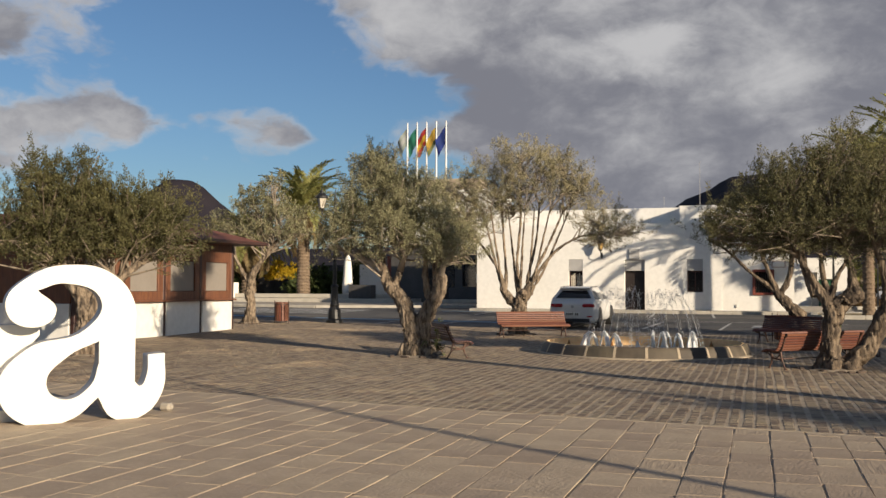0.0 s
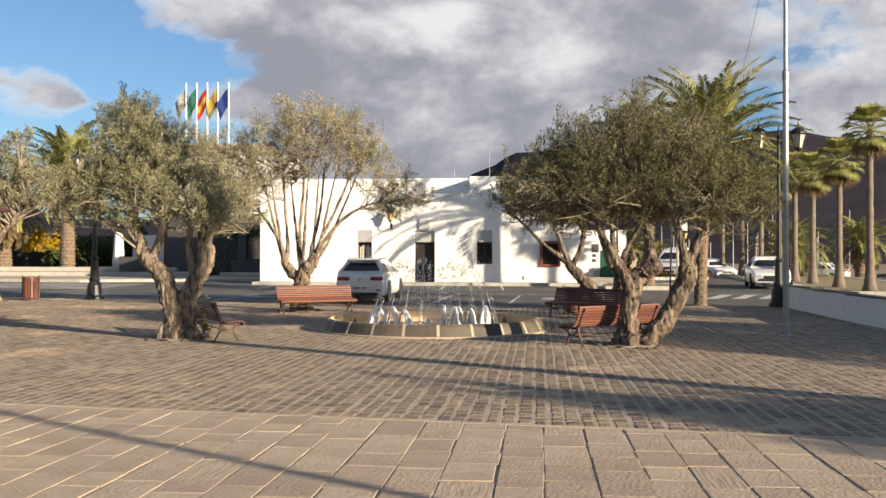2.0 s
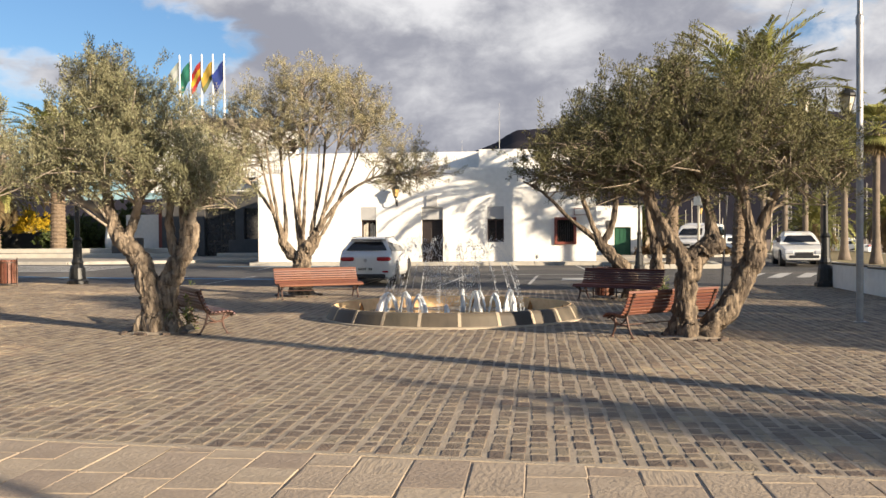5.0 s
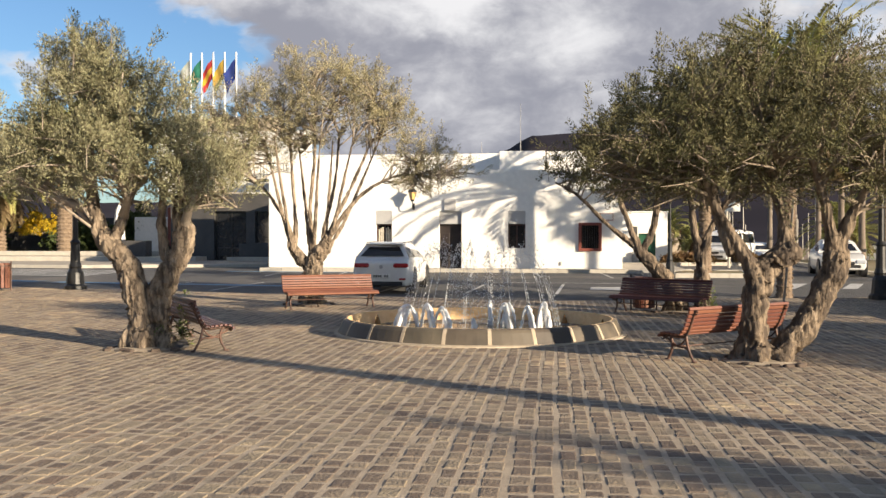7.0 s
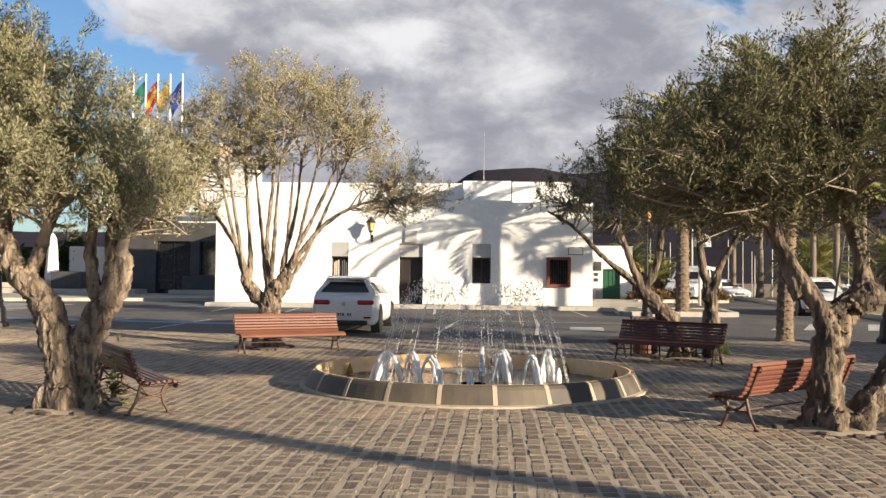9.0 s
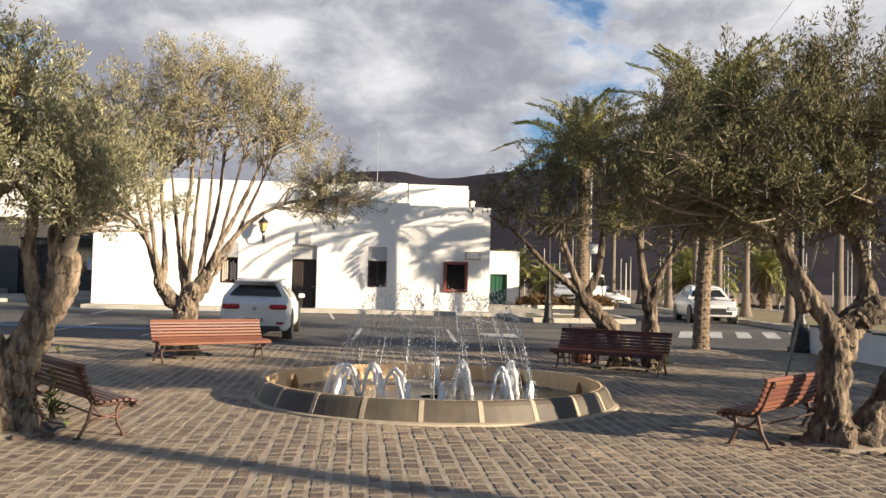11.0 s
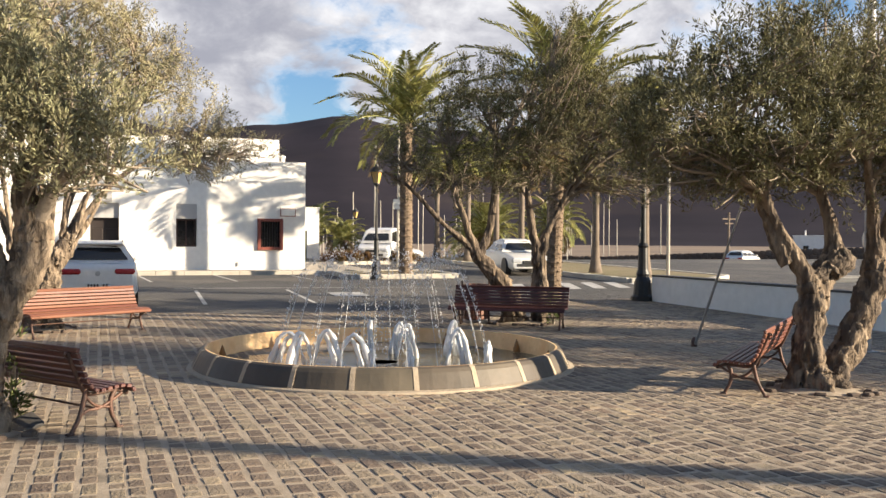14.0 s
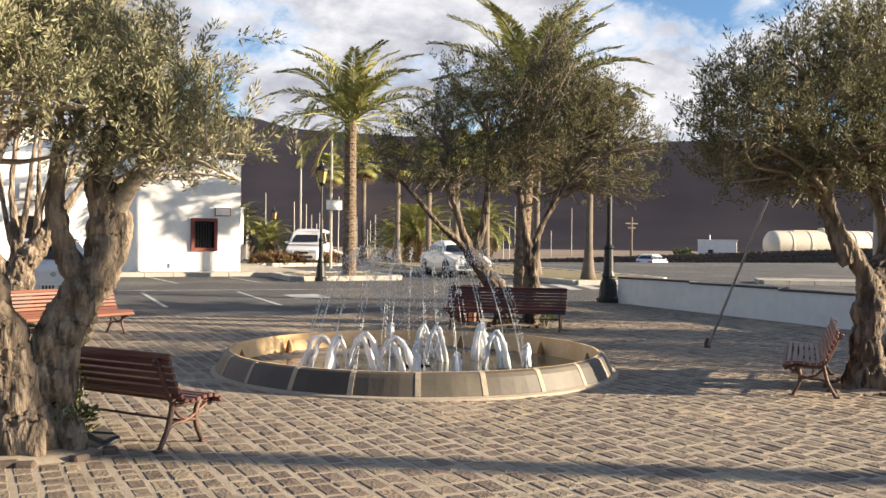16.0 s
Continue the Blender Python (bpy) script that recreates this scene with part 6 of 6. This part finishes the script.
for row in range(3):
    for k in range(nst):
        p = a_ + dwall * ((k + 0.5 * (row % 2)) / nst)
        if p.x > 75.5:
            continue
        o = new("stone", shapes[srng.randrange(5)])
        o.parent = fence
        o.matrix_basis = pose(p.x, p.y, ground_z(p.y) + 0.24 + 0.48 * row, srng.uniform(-9, 9), srng.uniform(-9, 9), math.degrees(math.atan2(dwall.y, dwall.x)) + srng.uniform(-8, 8)) @ Matrix.Diagonal((0.60, 0.6, 0.60, 1))

hut = thing("white_hut", "small white hut behind the stone wall", "hut", at=(55.5, 79.0, -0.67), turn=-40)
hut.scale = (1.3, 1.3, 1.4)
part("wall", box(B(), (0, 0, 1.0), (2.6, 2.4, 2.0), 0.02), WHITE, hut)
part("roof", box(B(), (0, 0, 2.03), (2.7, 2.5, 0.08), 0.01), WHITE, hut)
part("window", box(B(), (-0.5, -1.2, 1.1), (0.35, 0.06, 0.6), 0.005), DARKGLASS, hut)
part("vent", tube(B(), [(-0.5, 0, 2.0), (-0.5, 0, 2.4)], 0.05, 8), WHITE, hut)

tank = thing("tank_trailer", "weathered cream tank trailer behind the stone wall", "trailer", at=(64.5, 74.5, -0.37), turn=-16)
tank.scale = (1.25, 1.1, 1.1)
bm = B()
pr = [(0.3, -4.6), (0.9, -4.55), (1.15, -4.35), (1.2, -4.1), (1.2, 4.1), (1.15, 4.35), (0.9, 4.55), (0.3, 4.6)]
lathe(bm, pr, 28)
bmesh.ops.transform(bm, matrix=Matrix.Translation((0, 0, 2.0)) @ Matrix.Rotation(radians(90), 4, "Y"), verts=bm.verts[:])
part("tank", bm, TANK, tank, "round cream painted tank", True)
for x in (-3.0, -1.5, 0.3, 2.2, 3.6):
    bm = lathe(B(), [(1.2, -0.06), (1.24, -0.05), (1.24, 0.05), (1.2, 0.06)], 28)
    part("band", bm, TANK, tank).matrix_basis = pose(x, 0, 2.0, 0, 90, 0)
part("walkway", box(B(), (0.6, 0, 3.22), (6.4, 0.6, 0.08), 0.01), TANK, tank)
part("hatch", lathe(B(), [(0.4, 3.18), (0.4, 3.42), (0.2, 3.5)], 16), TANK, tank)
part("chassis", box(B(), (0.5, 0, 0.72), (8.0, 0.9, 0.25), 0.02), CARTRIM, tank)
for x in (1.6, 2.9):
    for sy in (-1, 1):
        w = part("wheel", lathe(B(), [(0.3, -0.14), (0.5, -0.13), (0.5, 0.13), (0.3, 0.14)], 20), RUBBER, tank)
        w.matrix_basis = pose(x, sy * 1.0, 0.5, 90, 0, 0)
for sy in (-1, 1):
    part("leg", box(B(), (-2.4, sy * 0.6, 0.4), (0.15, 0.15, 0.8), 0.01), GALV, tank)

post = thing("utility_pole", "far wooden utility pole with a crossarm", "utility pole", at=(73.0, 114.0, -1.4))
post.scale = (1.5, 1.5, 1.5)
part("pole", lathe(B(), [(0.14, 0), (0.10, 4.6)], 8), FANBARK, post)
part("crossarm", box(B(), (0, 0, 4.0), (1.4, 0.12, 0.12), 0.01), FANBARK, post)
part("crossarm", box(B(), (0, 0, 3.6), (0.9, 0.12, 0.1), 0.01), FANBARK, post)
for i, (x, y) in enumerate(((65.5, 95), (69, 93))):
    shrub("far dark green bush behind the stone wall", (x, y), 160 + i, (1.4, 1.4, 2.6 - i), SHRUB, 400, 0, lng=0.3)
mrng = random.Random(12)
for k in range(46):
    x, y = 12 + k * 0.75 + mrng.uniform(-.3, .3), 92 + mrng.uniform(-6, 10)
    h = mrng.uniform(2.5, 6.0)
    m = thing("mast", "thin pale upright pole in the far yard", "pole", "far poles", (x, y, -1.4))
    h += 1.8
    part("shaft", tube(B(), [(0, 0, 0), (mrng.uniform(-.05, .05), 0, h)], [0.06, 0.04], 5), KERB, m)
for x, y, h in ((7.0, 52.0, 6.8), (8.5, 61.0, 6.4), (14.0, 40.6, 7.2)):
    m = thing("street_pole", "slim pale metal street pole on the verge", "pole", "", (x, y, ground_z(y)))
    part("shaft", lathe(B(), [(0.07, 0), (0.045, h)], 8), KERB, m)
    if x < 8:
        part("sign", box(B(), (0.12, -0.06, 2.9), (0.75, 0.03, 0.45), 0.01), PLATE, m, "small white sign plate")
clinic = thing("far_house", "low pale house far behind the planted bed", "building", at=(4.0, 82, -0.87))
part("wall", box(B(), (0, 0, 1.6), (9, 4, 3.2), 0.02), RIMJOINT, clinic)
part("roof", box(B(), (0, 0, 3.27), (9.3, 4.3, 0.15), 0.02), ROOFTILE, clinic)

slab = part("broken_slab", box(B(), (0, 0, 0.09), (0.26, 0.20, 0.05), 0.012), SLATESTONE, None)
slab.matrix_basis = pose(-6.68, 19.5, -0.03, 24, -16, 30)
tagged(slab, "tilted dark broken slab beside the olive trunk", "slab")
# small plants at the tree feet
LEAFSUCKER = leafy("fresh_olive_suckers", (0.22, 0.25, 0.10), (0.12, 0.15, 0.06), 0.4)
for i, (x, y) in enumerate(((-6.80, 19.85), (1.95, 26.5), (-6.95, 19.45))):
    shrub("green olive suckers at the foot of a tree", (x, y), 170 + i, (0.07, 0.07, 0.8 - 0.2 * i), LEAFSUCKER, 26, lng=0.07)

# ---- paving: slabs and cobbles, last ----
def edge_y(x):
    """The line between slabs and cobbles."""
    return 11.03 - 0.115 * (x + 1.24)


def far_y(x):
    for (x0, y0), (x1, y1) in zip(EDGE, EDGE[1:]):
        if x0 <= x <= x1:
            return y0 + (y1 - y0) * (x - x0) / (x1 - x0)
    return 30.0


def block(cx, cy, w, l, z0, z1, inset, rng):
    """Corner points and faces of one stone with worn top edges."""
    j = lambda: rng.uniform(-0.006, 0.006)
    t = [rng.uniform(-0.0025, 0.0025) for _ in range(4)]
    lo = [(cx + sx * w / 2 + j(), cy + sy * l / 2 + j(), z0) for sx, sy in ((-1, -1), (1, -1), (1, 1), (-1, 1))]
    md = [(x, y, z1 - inset * 0.7) for x, y, z in lo]
    hi = [(cx + sx * (w / 2 - inset) + j() * .5, cy + sy * (l / 2 - inset) + j() * .5, z1 + t[i]) for i, (sx, sy) in enumerate(((-1, -1), (1, -1), (1, 1), (-1, 1)))]
    return lo + md + hi


FACES = [(0, 1, 5, 4), (1, 2, 6, 5), (2, 3, 7, 6), (3, 0, 4, 7), (4, 5, 9, 8), (5, 6, 10, 9), (6, 7, 11, 10), (7, 4, 8, 11), (8, 9, 10, 11)]


def pave(name, x0, x1, ylow, yhigh, wcol, lens, gap, top, inset, mat_one, mat_all, pick, parent, label, seed, skip=None):
    """Columns of stones along y; those inside pick are objects of their own, the rest one joined mesh."""
    rng = random.Random(seed)
    V, F, kept = [], [], []
    x = x0
    while x < x1:
        w = wcol * rng.uniform(0.88, 1.12)
        cx = x + w / 2
        y = ylow(cx) + rng.uniform(0, 0.05)
        end = yhigh(cx)
        drift = 0.0
        while y < end - 0.08:
            l = min(rng.uniform(*lens), end - y)
            if end - y - l < 0.08:
                l = end - y
            drift = max(-0.012, min(0.012, drift + rng.uniform(-0.006, 0.006)))
            cy = y + l / 2
            y += l
            if skip and skip(cx, cy):
                continue
            zt = ground_z(cy) + top + rng.uniform(-0.002, 0.002)
            pts = block(cx + drift, cy, w - gap * rng.uniform(0.7, 1.5), l - gap * rng.uniform(0.7, 1.5), ground_z(cy) - 0.03, zt, inset, rng)
            if pick(cx, cy) and len(kept) < 300:
                kept.append((pts, cx, cy))
            else:
                b0 = len(V)
                V.extend(pts)
                F.extend([tuple(b0 + i for i in f) for f in FACES])
        x += w
    rest = part(name + "_rest", (V, F), mat_all, parent, label)
    tagged(rest, kind="stuff")
    shared = []
    for i, (pts, cx, cy) in enumerate(kept):
        if i < 24:
            me = bpy.data.meshes.new(name)
            me.from_pydata([(p[0] - cx, p[1] - cy, p[2] - ground_z(cy)) for p in pts], [], FACES)
            me.materials.append(mat_one)
            w = pts[1][0] - pts[0][0]
            shared.append((me, w, pts[3][1] - pts[0][1]))
        w, l = pts[1][0] - pts[0][0], pts[3][1] - pts[0][1]
        me, w0, l0 = min(shared, key=lambda q: abs(q[1] - w) + abs(q[2] - l)) if i % 3 == 0 else shared[i % len(shared)]
        o = new(name, me)
        o.parent = parent
        o.matrix_basis = pose(cx, cy, ground_z(cy)) @ Matrix.Diagonal((w / w0, l / l0, 1, 1))


bed_c, bed_t = bpy.data.objects["square_bed"], bpy.data.objects["slab_bed"]
pave("cobble", -30.0, 7.1, lambda x: edge_y(x) + 0.05, far_y, 0.156, (0.15, 0.30), 0.030, 0.0032, 0.012, COBBLE_ONE, COBBLE,
     lambda x, y: -3.6 < x < 0.2 and 13.6 < y < 16.6, bed_c, "worn brown basalt cobbles", 31,
     lambda x, y: (x - FC[0]) ** 2 + (y - FC[1]) ** 2 < 3.8)
pave("slab", -16.0, 9.0, lambda x: -3.0, lambda x: edge_y(x) - 0.02, 0.365, (0.36, 0.80), 0.010, 0.004, 0.006, TILE_ONE, TILE,
     lambda x, y: -4.5 < x < 3.5 and 5.5 < y, bed_t, "worn buff stone slabs", 33)

# pale mortar strip between slabs and cobbles
strip = B()
for k in range(46):
    xa, xb = -16.0 + k * 0.5, -15.5 + k * 0.5
    xm = (xa + xb) / 2
    box(strip, (xm, edge_y(xm) + 0.015, 0.0), (0.5, 0.055 + 0.012 * math.sin(k * 2.3), 0.013), 0.0, turn_z(math.degrees(math.atan(-0.115))))
setting("edge_strip", strip, RIMJOINT, "pale worn mortar strip between slabs and cobbles")
